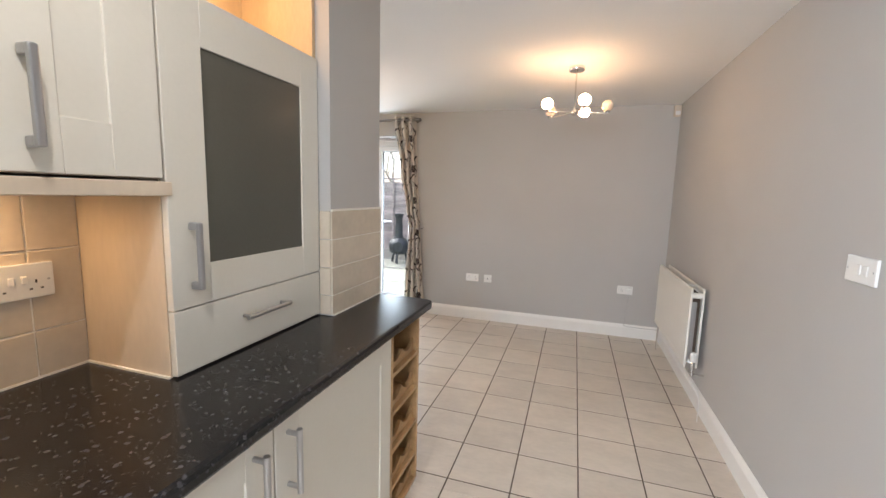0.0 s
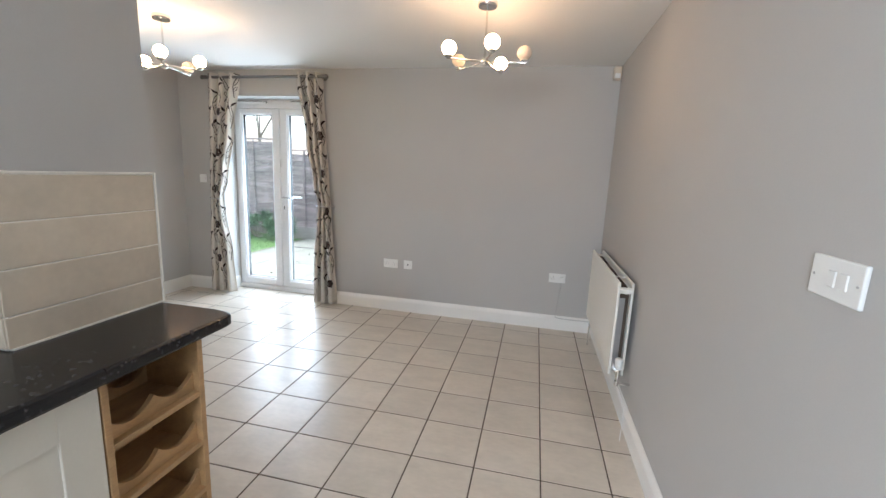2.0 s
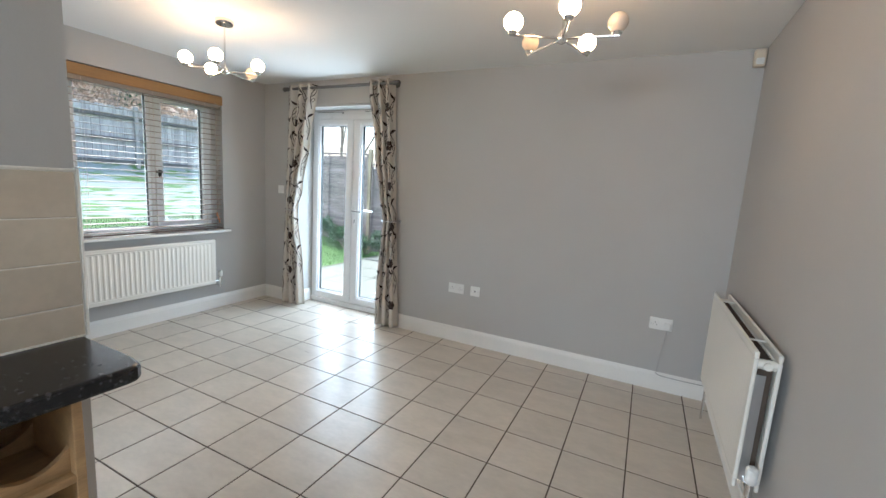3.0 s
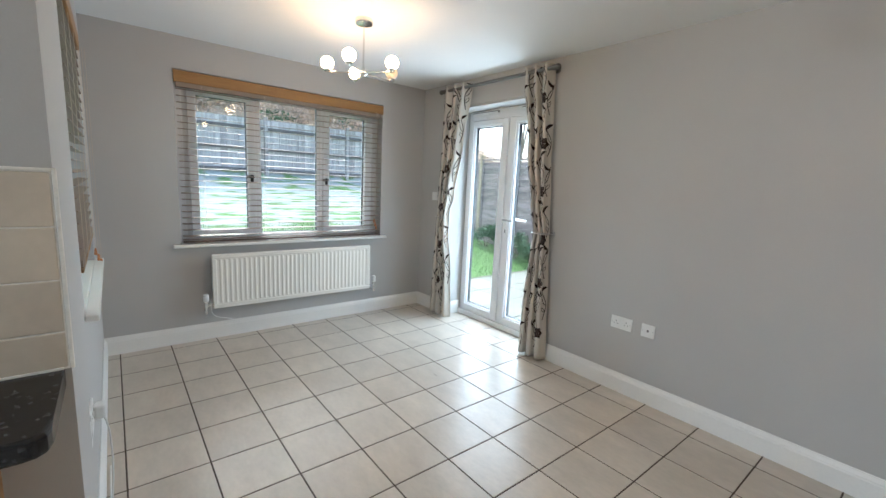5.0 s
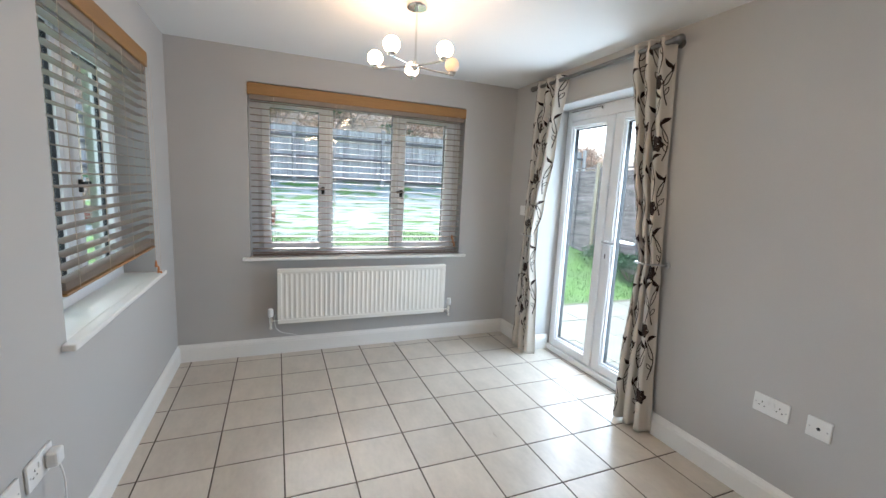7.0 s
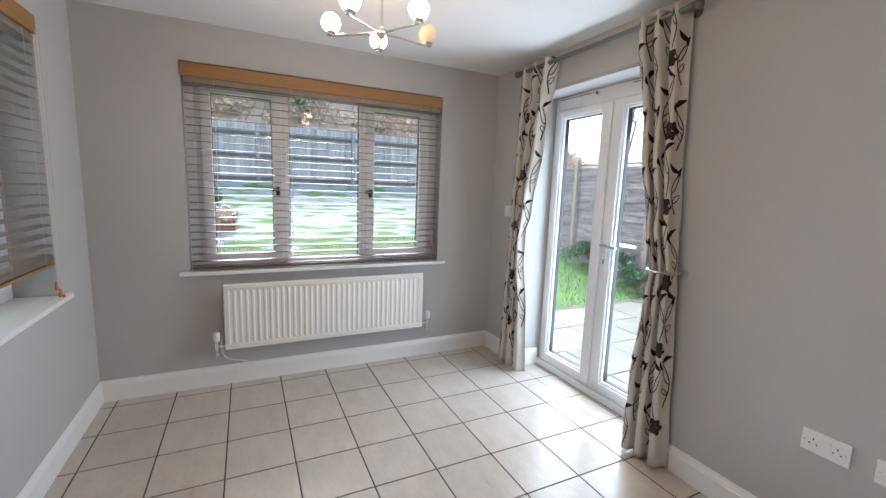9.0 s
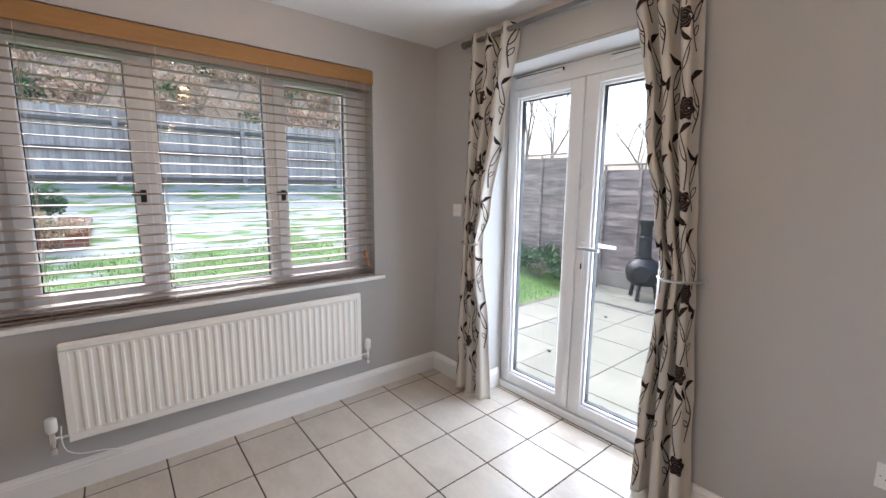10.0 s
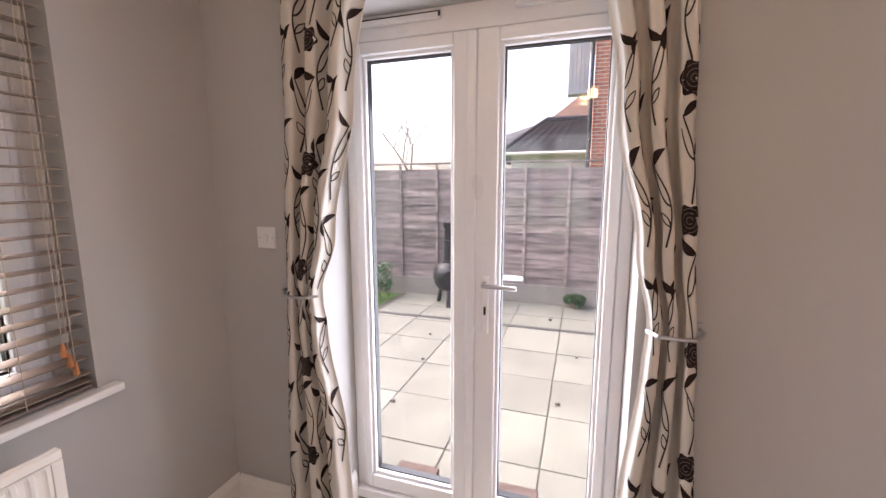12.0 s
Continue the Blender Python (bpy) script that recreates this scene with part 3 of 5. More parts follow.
# ---- garden doors ----
def garden_doors():
    y0, y1 = 4.75, 4.82
    d = thing("door_1", ((D0 + D1) / 2, 4.74, 0), "closed white upvc glazed garden doors with a lever handle", "door", kind="structure")
    part("door_frame", boxes((D0, D0 + 0.045, y0, y1, 0.05, DZ), (D1 - 0.045, D1, y0, y1, 0.05, DZ), (D0 + 0.045, D1 - 0.045, y0, y1, 1.99, DZ), bevel=0.004), UPVC, d)
    part("threshold", boxes((D0, D1, y0 - 0.03, y1 + 0.02, 0.0, 0.05), bevel=0.004), UPVC, d)
    mid = (D0 + D1) / 2
    for a, b, g0, g1 in ((D0 + 0.047, mid - 0.002, -2.882, -2.497), (mid + 0.002, D1 - 0.047, -2.325, -1.940)):
        leaf = part("door_leaf", boxes((a, g0, y0 - 0.012, y1 - 0.01, 0.053, 1.986), (g1, b, y0 - 0.012, y1 - 0.01, 0.053, 1.986), (g0, g1, y0 - 0.012, y1 - 0.01, 0.053, 0.119), (g0, g1, y0 - 0.012, y1 - 0.01, 1.940, 1.986), bevel=0.004), UPVC, d)
        part("glazing_bead", boxes((g0, g0 + 0.014, y0 + 0.002, y0 + 0.03, 0.119, 1.940), (g1 - 0.014, g1, y0 + 0.002, y0 + 0.03, 0.119, 1.940), (g0 + 0.014, g1 - 0.014, y0 + 0.002, y0 + 0.03, 0.119, 0.133), (g0 + 0.014, g1 - 0.014, y0 + 0.002, y0 + 0.03, 1.926, 1.940), bevel=0.003), UPVC, leaf)
        part("gasket", boxes((g0 + 0.014, g0 + 0.0175, y0 + 0.02, y0 + 0.05, 0.133, 1.926), (g1 - 0.0175, g1 - 0.014, y0 + 0.02, y0 + 0.05, 0.133, 1.926), (g0 + 0.019, g1 - 0.019, y0 + 0.02, y0 + 0.05, 0.133, 0.138), (g0 + 0.019, g1 - 0.019, y0 + 0.02, y0 + 0.05, 1.921, 1.926)), RUBBER, leaf, "black glazing seal")
        p = part("pane", boxes((g0 + 0.012, g1 - 0.012, y0 + 0.034, y0 + 0.040, 0.129, 1.930)), PANE, leaf)
        p.visible_shadow = False
    part("meeting_strip", boxes((mid - 0.032, mid + 0.004, y0 - 0.026, y0 - 0.012, 0.06, 1.98), bevel=0.005, seg=2), UPVC, d)
    hx = mid + 0.045
    h = part("handle_plate", boxes((hx - 0.014, hx + 0.014, y0 - 0.022, y0 - 0.012, 0.86, 1.09), bevel=0.005, seg=2), UPVC, d, "white lever handle plate")
    part("lever", tubes(((hx, y0 - 0.022, 1.06), (hx, y0 - 0.058, 1.06), 0.009), ((hx - 0.004, y0 - 0.058, 1.06), (hx + 0.125, y0 - 0.062, 1.057), 0.0095, 0.008)), STEEL, h, "satin steel inside lever", smooth=True)
    part("outside_lever", tubes(((hx, y1 - 0.012, 1.06), (hx, y1 + 0.045, 1.06), 0.010), ((hx - 0.004, y1 + 0.045, 1.06), (hx + 0.125, y1 + 0.048, 1.057), 0.012, 0.010)), UPVC, h, "white outside lever", smooth=True)
    part("keyhole", boxes((hx - 0.0045, hx + 0.0045, y0 - 0.024, y0 - 0.0215, 0.935, 0.968), bevel=0.001), DARKHOLE, h)
    for a, b in ((D0 + 0.06, D0 + 0.42), (D1 - 0.42, D1 - 0.06)):
        v = part("trickle_vent", boxes((a, b, y0 - 0.018, y0, 2.040, 2.066), bevel=0.004), UPVC, d, "white slim trickle vent")
        part("vent_slot", boxes((a + 0.01, b - 0.01, y0 - 0.020, y0 - 0.017, 2.060, 2.064)), DARKHOLE, v)
        part("vent_end", boxes((b - 0.008, b, y0 - 0.024, y0 - 0.018, 2.044, 2.062)), DARKHOLE, v)
    part("soffit_trim", boxes((D0, D1, NORTH + 0.002, y0, DZ - 0.018, DZ - 0.002)), PAINT, d)


garden_doors()


# ---- curtains ----
POLE_Y, POLE_Z = 4.462, 2.245
pole = thing("curtain_pole", (-2.4, POLE_Y, POLE_Z), "dark pewter metal curtain pole above the garden doors", "curtain pole")
part("rod", tubes(((-3.04, POLE_Y, POLE_Z), (-1.76, POLE_Y, POLE_Z), 0.014)), POLEMETAL, pole, smooth=True)
for ex, s in ((-3.04, -1), (-1.76, 1)):
    fb = bmesh.new()
    tube(fb, (ex, POLE_Y, POLE_Z), (ex + s * 0.03, POLE_Y, POLE_Z), 0.019)
    ball(fb, (ex + s * 0.045, POLE_Y, POLE_Z), 0.022)
    part("finial", fb, POLEMETAL, pole, smooth=True)
    part("bracket", tubes(((ex - s * 0.01, POLE_Y, POLE_Z), (ex - s * 0.01, NORTH, POLE_Z), 0.007), ((ex - s * 0.01, NORTH - 0.008, POLE_Z), (ex - s * 0.01, NORTH, POLE_Z), 0.025)), POLEMETAL, pole, smooth=True)


def lerp_rows(rows, z):
    for (za, *a), (zb, *b) in zip(rows, rows[1:]):
        if za >= z >= zb:
            f = (za - z) / (za - zb)
            f = f * f * (3 - 2 * f)
            return [p + (q - p) * f for p, q in zip(a, b)]
    return rows[-1][1:]


def curtain(rows, folds, seed, label, tie_at, hook_x, rose_fold):
    """An eyelet curtain tied back by a bar. rows: z, left x, right x, fold depth, bulge into the room."""
    rng = random.Random(seed)
    top, bot = rows[0][0], rows[-1][0]
    ph = [rng.uniform(-0.25, 0.25) for k in range(folds * 2 + 3)]

    def at(u, z, off=0.0):
        x0, x1, dep, bulge = lerp_rows(rows, z)
        g = u * folds
        k = int(g)
        wob = ph[k] + (ph[k + 1] - ph[k]) * (g - k)
        a = 2 * math.pi * (g + 0.25 * wob * math.sin(math.pi * u) - 0.25 + 0.012 * math.sin(2 * z + seed) * math.sin(math.pi * u))
        second = 0.20 * math.sin(2 * a + 1.3 + 0.35 * z)
        y = POLE_Y - bulge - dep * (math.sin(a) + second)
        x = x0 + (x1 - x0) * u - 0.16 * dep * math.sin(2 * a) * min(1.0, (top - z) * 4)
        return Vector((x, y - off, z))

    def normal(u, z):
        du = at(min(u + 0.004, 1), z) - at(max(u - 0.004, 0), z)
        dz = at(u, z + 0.01) - at(u, z - 0.01)
        return du.cross(dz).normalized()

    c = thing("curtain", ((rows[-1][1] + rows[-1][2]) / 2, POLE_Y, 0), label, "curtain", "curtains at the garden doors")
    bm = bmesh.new()
    nu, nz = folds * 22, 70
    grid = [[bm.verts.new(at(i / nu, top + (bot - top) * j / nz)) for i in range(nu + 1)] for j in range(nz + 1)]
    for j in range(nz):
        for i in range(nu):
            bm.faces.new((grid[j][i], grid[j][i + 1], grid[j + 1][i + 1], grid[j + 1][i]))
    cloth = part("cloth", bm, FABRIC, c, smooth=True)
    cloth.data.polygons.foreach_set("use_smooth", [True] * len(cloth.data.polygons))
    so = cloth.modifiers.new("thickness", "SOLIDIFY")
    so.thickness, so.offset = 0.002, 0.0
    # eyelets round the pole
    for k in range(folds):
        eb = bmesh.new()
        u = (k + 0.5) / folds
        p = at(u, POLE_Z)
        for s in range(20):
            a0, a1 = 2 * math.pi * s / 20, 2 * math.pi * (s + 1) / 20
            tube(eb, (p.x + 0.004 * math.cos(a0), POLE_Y + 0.023 * math.cos(a0), POLE_Z + 0.023 * math.sin(a0)),
                 (p.x + 0.004 * math.cos(a1), POLE_Y + 0.023 * math.cos(a1), POLE_Z + 0.023 * math.sin(a1)), 0.005, n=6)
        part("eyelet", eb, POLEMETAL, c, "dark metal eyelet ring", smooth=True)

    # the flocked print: width of the flat cloth against its height
    flat = 0.20 * folds
    pm, pl, ps = bmesh.new(), bmesh.new(), bmesh.new()

    def lay(bm2, pts, off):
        vs = []
        for s, z in pts:
            u = min(max(s / flat, 0.0), 1.0)
            z = min(max(z, bot + 0.004), top - 0.004)
            vs.append(bm2.verts.new(at(u, z) + normal(u, z) * off))
        return vs

    def ribbon(pts, w0, w1, bm2=pm, off=0.0032):
        prev = None
        m = len(pts) - 1
        for i, (s, z) in enumerate(pts):
            a, b = pts[max(i - 1, 0)], pts[min(i + 1, m)]
            t = Vector((b[0] - a[0], b[1] - a[1], 0)).normalized()
            w = w0 + (w1 - w0) * i / m
            cur = lay(bm2, ((s - t.y * w, z + t.x * w), (s + t.y * w, z - t.x * w)), off)
            if prev:
                bm2.faces.new((prev[0], prev[1], cur[1], cur[0]))
            prev = cur

    def leaf(s, z, ang, ln, wd):
        ca, sa = math.cos(ang), math.sin(ang)
        prev = None
        for i in range(8):
            f = i / 7
            w = wd * math.sin(math.pi * f ** 0.8) * (1 - 0.15 * f)
            bend = 0.12 * ln * math.sin(math.pi * f)
            px, pz = s + ca * ln * f - sa * bend, z + sa * ln * f + ca * bend
            cur = lay(pm, ((px - sa * w, pz + ca * w), (px, pz), (px + sa * w, pz - ca * w)), 0.0036)
            if prev:
                pm.faces.new((prev[0], prev[1], cur[1], cur[0]))
                pm.faces.new((prev[1], prev[2], cur[2], cur[1]))
            prev = cur

    def rose(s, z, r):
        rim = [(s + 1.15 * r * (1 + 0.13 * math.cos(6 * t + 0.5)) * math.cos(t), z + r * (1 + 0.13 * math.cos(6 * t + 0.5)) * math.sin(t)) for t in (2 * math.pi * k / 30 for k in range(30))]
        mid = [(s + (p - s) * 0.5, z + (q - z) * 0.5) for p, q in rim]
        a, b, cc = lay(pm, rim, 0.0036), lay(pm, mid, 0.0036), lay(pm, [(s, z)], 0.0036)[0]
        for k in range(30):
            pm.faces.new((a[k], a[(k + 1) % 30], b[(k + 1) % 30], b[k]))
            pm.faces.new((b[k], b[(k + 1) % 30], cc))
        for rr, a0, a1 in ((0.78, 0.2, 2.2), (0.78, 2.6, 4.3), (0.78, 4.6, 6.1), (0.5, 0.9, 3.0), (0.5, 3.4, 6.6), (0.24, 0, 5.5)):
            ribbon([(s + 1.15 * r * rr * math.cos(a0 + (a1 - a0) * k / 8), z + r * rr * math.sin(a0 + (a1 - a0) * k / 8)) for k in range(9)], 0.0011, 0.0011, pl, 0.0046)

    def outline_leaf(sx, z, ang, ln, wd):
        ca, sa = math.cos(ang), math.sin(ang)
        for sg in (-1, 1):
            ribbon([(sx + ca * ln * f - sa * sg * wd * math.sin(math.pi * f), z + sa * ln * f + ca * sg * wd * math.sin(math.pi * f)) for f in (k / 10 for k in range(11))], 0.0026, 0.0018, ps)

    # roses strung up the front of each fold, leafy tendrils in between
    for ci in range(2 * folds):
        k = ci // 2
        roses = ci % 2 == 0 and k == rose_fold
        s0 = flat / folds * (k + (0.5 if roses else 0.44 if ci % 2 == 0 else 0.83)) + rng.uniform(-0.006, 0.006)
        z = bot + rng.uniform(0.02, 0.10) + 0.13 * (ci % 3)
        step = rng.choice((0, 1))
        while z < top - 0.12:
            side = 1 if step % 2 else -1
            ln = rng.uniform(0.20, 0.26)
            amp = side * rng.uniform(0.026, 0.042)
            base = z
            if roses:
                rose(s0 - side * 0.010, z + 0.045, rng.uniform(0.038, 0.044))
                base = z + 0.088
            stem = [(s0 + amp * math.sin(math.pi * f * 1.25) * (0.4 + f * 0.6), base + ln * f) for f in (k / 16 for k in range(17))]
            ribbon(stem, 0.0036, 0.0026, ps)
            q = stem[16]
            leaf(q[0], q[1] - 0.006, math.pi / 2 - side * rng.uniform(0.7, 1.2), rng.uniform(0.068, 0.085), rng.uniform(0.011, 0.015))
            q = stem[8]
            fork = [(q[0] - side * 0.042 * f ** 0.7, q[1] + 0.06 * f * f + 0.02 * f) for f in (k / 8 for k in range(9))]
            ribbon(fork, 0.0032, 0.0020, ps)
            if not roses:
                q = fork[8]
                leaf(q[0], q[1] - 0.006, math.pi / 2 + side * rng.uniform(0.1, 0.5), rng.uniform(0.050, 0.068), rng.uniform(0.008, 0.011))
                q = stem[4]
                outline_leaf(q[0], q[1], math.pi / 2 + side * rng.uniform(0.3, 0.7), rng.uniform(0.045, 0.06), rng.uniform(0.008, 0.011))
            z = base + ln + rng.uniform(0.03, 0.07) + (0.0 if roses else 0.05)
            step += 1
    tagged(part("stem_print", ps, STEMBROWN, c, "brown printed vine stems"), kind="stuff")
    tagged(part("vine_print", pm, FLOCK, c, "dark brown flocked rose vine print"), kind="stuff")
    tagged(part("petal_print", pl, FLOCKLINE, c, "pale lines in the printed roses"), kind="stuff")

    # the tie bar
    x0, x1, dep, bulge = lerp_rows(rows, tie_at)
    y = POLE_Y - bulge
    h = thing("curtain_tieback", (hook_x, NORTH, tie_at), "brushed steel curtain tieback fixed to the wall", "curtain tieback", "curtain tiebacks")
    ring = [(x0 - 0.006, y - 0.01), (x0 + 0.02, y - dep - 0.026), ((x0 + x1) / 2, y - dep - 0.034), (x1 - 0.02, y - dep - 0.028), (x1 + 0.006, y - 0.012)]
    if hook_x < x0:
        ring = ring[::-1]
    ring.append((hook_x, y + 0.02))
    ring.append((hook_x, NORTH - 0.001))
    part("bar", tubes(*[((*p, tie_at), (*q, tie_at), 0.006) for p, q in zip(ring, ring[1:])], n=10), STEEL, h, smooth=True)
    part("wall_plate", tubes(((hook_x, NORTH - 0.008, tie_at), (hook_x, NORTH, tie_at), 0.018)), STEEL, h, smooth=True)


curtain([(2.285, -3.05, -2.69, 0.038, -0.013), (1.75, -3.05, -2.785, 0.036, -0.013), (1.25, -3.065, -2.885, 0.038, -0.015), (1.03, -3.08, -2.945, 0.022, -0.018), (0.90, -3.085, -2.93, 0.030, -0.015), (0.45, -3.115, -2.86, 0.031, -0.013), (0.012, -3.135, -2.835, 0.034, -0.013)],
        3, 3, "cream eyelet curtain with dark rose vines, tied back", 1.03, -3.115, 1)
curtain([(2.285, -2.05, -1.775, 0.038, -0.013), (1.65, -1.945, -1.748, 0.036, -0.013), (1.25, -1.87, -1.722, 0.040, -0.015), (1.02, -1.828, -1.70, 0.026, -0.018), (0.90, -1.835, -1.693, 0.034, -0.015), (0.45, -1.875, -1.662, 0.034, -0.013), (0.012, -1.885, -1.635, 0.038, -0.013)],
        3, 11, "cream eyelet curtain with dark rose vines, tied back", 1.02, -1.682, 2)


# ---- ceiling lights ----
def ceiling_light(x, y, turn, off, label):
    l = thing("ceiling_light", (x, y, CEIL), label, "ceiling light", "ceiling lights")
    part("ceiling_rose", lathe([(0.052, CEIL - 0.0005), (0.054, CEIL - 0.006), (0.054, CEIL - 0.024), (0.050, CEIL - 0.030), (0.012, CEIL - 0.033)], 32, (x, y)), CHROME, l, smooth=True)
    part("stem", tubes(((x, y, CEIL - 0.03), (x, y, 2.04), 0.0055)), CHROME, l, smooth=True)
    hb = bmesh.new()
    ball(hb, (x, y, 2.022), 0.024, sz=0.95)
    tube(hb, (x, y, 2.035), (x, y, 2.06), 0.012, 0.007)
    part("hub", hb, CHROME, l, smooth=True)
    for k in range(5):
        a = radians(turn + 72 * k)
        c, s = math.cos(a), math.sin(a)
        r = 0.218
        arm = part("arm", tubes(((x + 0.018 * c, y + 0.018 * s, 2.022), (x + (r + 0.012) * c, y + (r + 0.012) * s, 2.012), 0.0055)), CHROME, l, smooth=True)
        part("cup", lathe([(0.010, 2.012), (0.018, 2.016), (0.021, 2.026), (0.018, 2.030)], 20, (x + r * c, y + r * s)), CHROME, arm, smooth=True)
        gb = bmesh.new()
        ball(gb, (x + r * c, y + r * s, 2.063), 0.0395, sz=0.98, u=28, v=18)
        part("globe", gb, BULB_OFF if k in off else BULB_ON, arm, "unlit opal globe" if k in off else "lit opal glass globe", smooth=True)


ceiling_light(-2.185, 3.142, -121, (3,), "chrome five-arm ceiling light with one unlit opal globe")
ceiling_light(-0.038, 3.150, -145, (2, 4), "chrome five-arm ceiling light with two unlit opal globes")


def downlight(x, y):
    d = thing("downlight", (x, y, CEIL), "small recessed chrome ceiling downlight", "downlight")
    part("bezel", lathe([(0.036, CEIL - 0.001), (0.036, CEIL - 0.006), (0.043, CEIL - 0.007), (0.045, CEIL - 0.001)], 28, (x, y)), CHROME, d, smooth=True)


downlight(-0.50, 0.22)


# ---- radiators ----
def rad_panel(name, M, w, z0, z1, y0, th, ribs, parent, label="", depth=0.010):
    """A pressed panel: flutes stand in a flat border. u along, y out from the wall."""
    bm = bmesh.new()
    n = ribs * 8
    pts = []
    for i in range(n + 1):
        f = i / n
        t = (f * ribs) % 1.0
        d = 0.0 if t < 0.30 or t > 0.98 else (depth if 0.42 < t < 0.86 else depth * ((t - 0.30) / 0.12 if t < 0.42 else (0.98 - t) / 0.12))
        pts.append((-w / 2 + 0.03 + (w - 0.06) * f, d))
    m0, m1 = z0 + 0.035, z1 - 0.03
    lo = [bm.verts.new((u, y0 + th, m0)) for u, d in pts]
    lo2 = [bm.verts.new((u, y0 + th - d, m0 + 0.018)) for u, d in pts]
    hi2 = [bm.verts.new((u, y0 + th - d, m1 - 0.018)) for u, d in pts]
    hi = [bm.verts.new((u, y0 + th, m1)) for u, d in pts]
    for r, q in ((lo, lo2), (lo2, hi2), (hi2, hi)):
        for i in range(n):
            bm.faces.new((r[i], r[i + 1], q[i + 1], q[i]))
    box(bm, -w / 2, w / 2, y0, y0 + th, z0, m0, bevel=0.004)
    box(bm, -w / 2, w / 2, y0, y0 + th, m1, z1, bevel=0.004)
    box(bm, -w / 2, -w / 2 + 0.03, y0, y0 + th, m0, m1, bevel=0.003)
    box(bm, w / 2 - 0.03, w / 2, y0, y0 + th, m0, m1, bevel=0.003)
    box(bm, -w / 2 + 0.03, w / 2 - 0.03, y0, y0 + th - depth - 0.001, m0, m1)
    bmesh.ops.recalc_face_normals(bm, faces=bm.faces)
    return part(name, bm, RADWHITE, parent, label, M=M)


def valve(M, u, y, z, head, parent, wall=False):
    low = z - 0.055 if wall else 0.0
    v = part("valve", tubes(((u, y, z), (u, y, low), 0.0075), ((u, y, z - 0.02), (u, y, z + 0.035), 0.013), *([((u, y + 0.006, low), (u, 0.0, low), 0.0075), ((u, y, low - 0.012), (u, y, low + 0.014), 0.012)] if wall else []), n=14), CHROME, parent, "chrome valve with its pipe", M=M, smooth=True)
    part("valve_cap", lathe([(0.013, z + 0.03), (0.019, z + 0.036), (0.021, z + 0.055 if head else z + 0.045), (0.020, z + 0.09 if head else z + 0.058), (0.013, z + 0.097 if head else z + 0.063)], 18, (u, y)), PLASTIC, v, "white plastic valve cap", M=M, smooth=True)


def radiator_west():
    M = pose(WEST, 3.163, 0, 0, 0, -90)  # y out of the wall into the room
    r = thing("radiator", (WEST, 3.163, 0.27), "cream-white single panel radiator below the window", "radiator", "radiators")
    rad_panel("panel", M, 1.41, 0.275, 0.715, 0.078, 0.022, 36, r, depth=0.004)
    part("top_seam", boxes((-0.70, 0.70, 0.082, 0.094, 0.712, 0.720), bevel=0.003), RADWHITE, r, M=M)
    for u in (-0.5, 0.5):
        part("bracket", boxes((u - 0.02, u + 0.02, 0.0, 0.08, 0.36, 0.64)), RADWHITE, r, M=M)
    for u, hd in ((-0.755, True), (0.755, True)):
        s = 1 if u > 0 else -1
        part("tail", tubes(((u, 0.088, 0.305), (u - s * 0.055, 0.088, 0.305), 0.009)), CHROME, r, M=M, smooth=True)
        valve(M, u, 0.088, 0.305, hd, r, True)


def radiator_east():
    M = pose(EAST, 3.66, 0, 0, 0, 90)
    r = thing("radiator", (EAST, 3.66, 0.27), "white double panel radiator standing off the wall", "radiator", "radiators")
    rad_panel("front_panel", M, 1.10, 0.285, 0.84, 0.100, 0.014, 28, r, depth=0.0008)
    rad_panel("back_panel", M, 1.10, 0.285, 0.84, 0.028, 0.014, 28, r)
    # fins borrow the dark grout colour to paint the shade between the panels
    for i in range(40):
        u = -0.52 + 1.04 * i / 39
        part("fin", boxes((u - 0.0008, u + 0.0008, 0.046, 0.096, 0.33, 0.80)), GROUT, r, M=M)
    for u in (-0.53, 0.53):
        for z in (0.79,):
            part("end_boss", tubes(((u, 0.042, z), (u, 0.10, z), 0.019), ((u, 0.071, z), (u + (0.03 if u > 0 else -0.03), 0.071, z), 0.014)), RADWHITE, r, M=M, smooth=True)
    for u in (-0.53, 0.53):
        part("convector_plate", boxes((u - 0.002, u + 0.002, 0.066, 0.099, 0.31, 0.745)), STEEL, r, "grey convector end plate", M=M)
    for u in (-0.35, 0.35):
        part("top_tie", boxes((u - 0.003, u + 0.003, 0.042, 0.10, 0.826, 0.833)), RADWHITE, r, M=M)
    for u in (-0.4, 0.4):
        part("bracket", boxes((u - 0.02, u + 0.02, 0.0, 0.03, 0.4, 0.75)), RADWHITE, r, M=M)
    part("tail", tubes(((-0.53, 0.071, 0.315), (-0.60, 0.071, 0.315), 0.010)), CHROME, r, M=M, smooth=True)
    valve(M, -0.60, 0.071, 0.315, True, r, True)
    part("tail", tubes(((0.53, 0.071, 0.315), (0.59, 0.071, 0.315), 0.010)), CHROME, r, M=M, smooth=True)
    valve(M, 0.59, 0.071, 0.315, False, r)


radiator_west()
radiator_east()


# ---- electrical plates ----
def plate(name, M, u, z, w, h, label, category, group=""):
    t = thing(name, M @ Vector((u, 0, z)), label, category, group)
    part("plate", boxes((u - w / 2, u + w / 2, 0.0005, 0.010, z - h / 2, z + h / 2), bevel=0.003, seg=2), PLASTIC, t, M=M)
    for s in (-1, 1):
        part("screw", tubes(((u + s * (w / 2 - 0.012), 0.0095, z), (u + s * (w / 2 - 0.012), 0.0108, z), 0.003), n=10), STEEL, t, M=M)
    return t


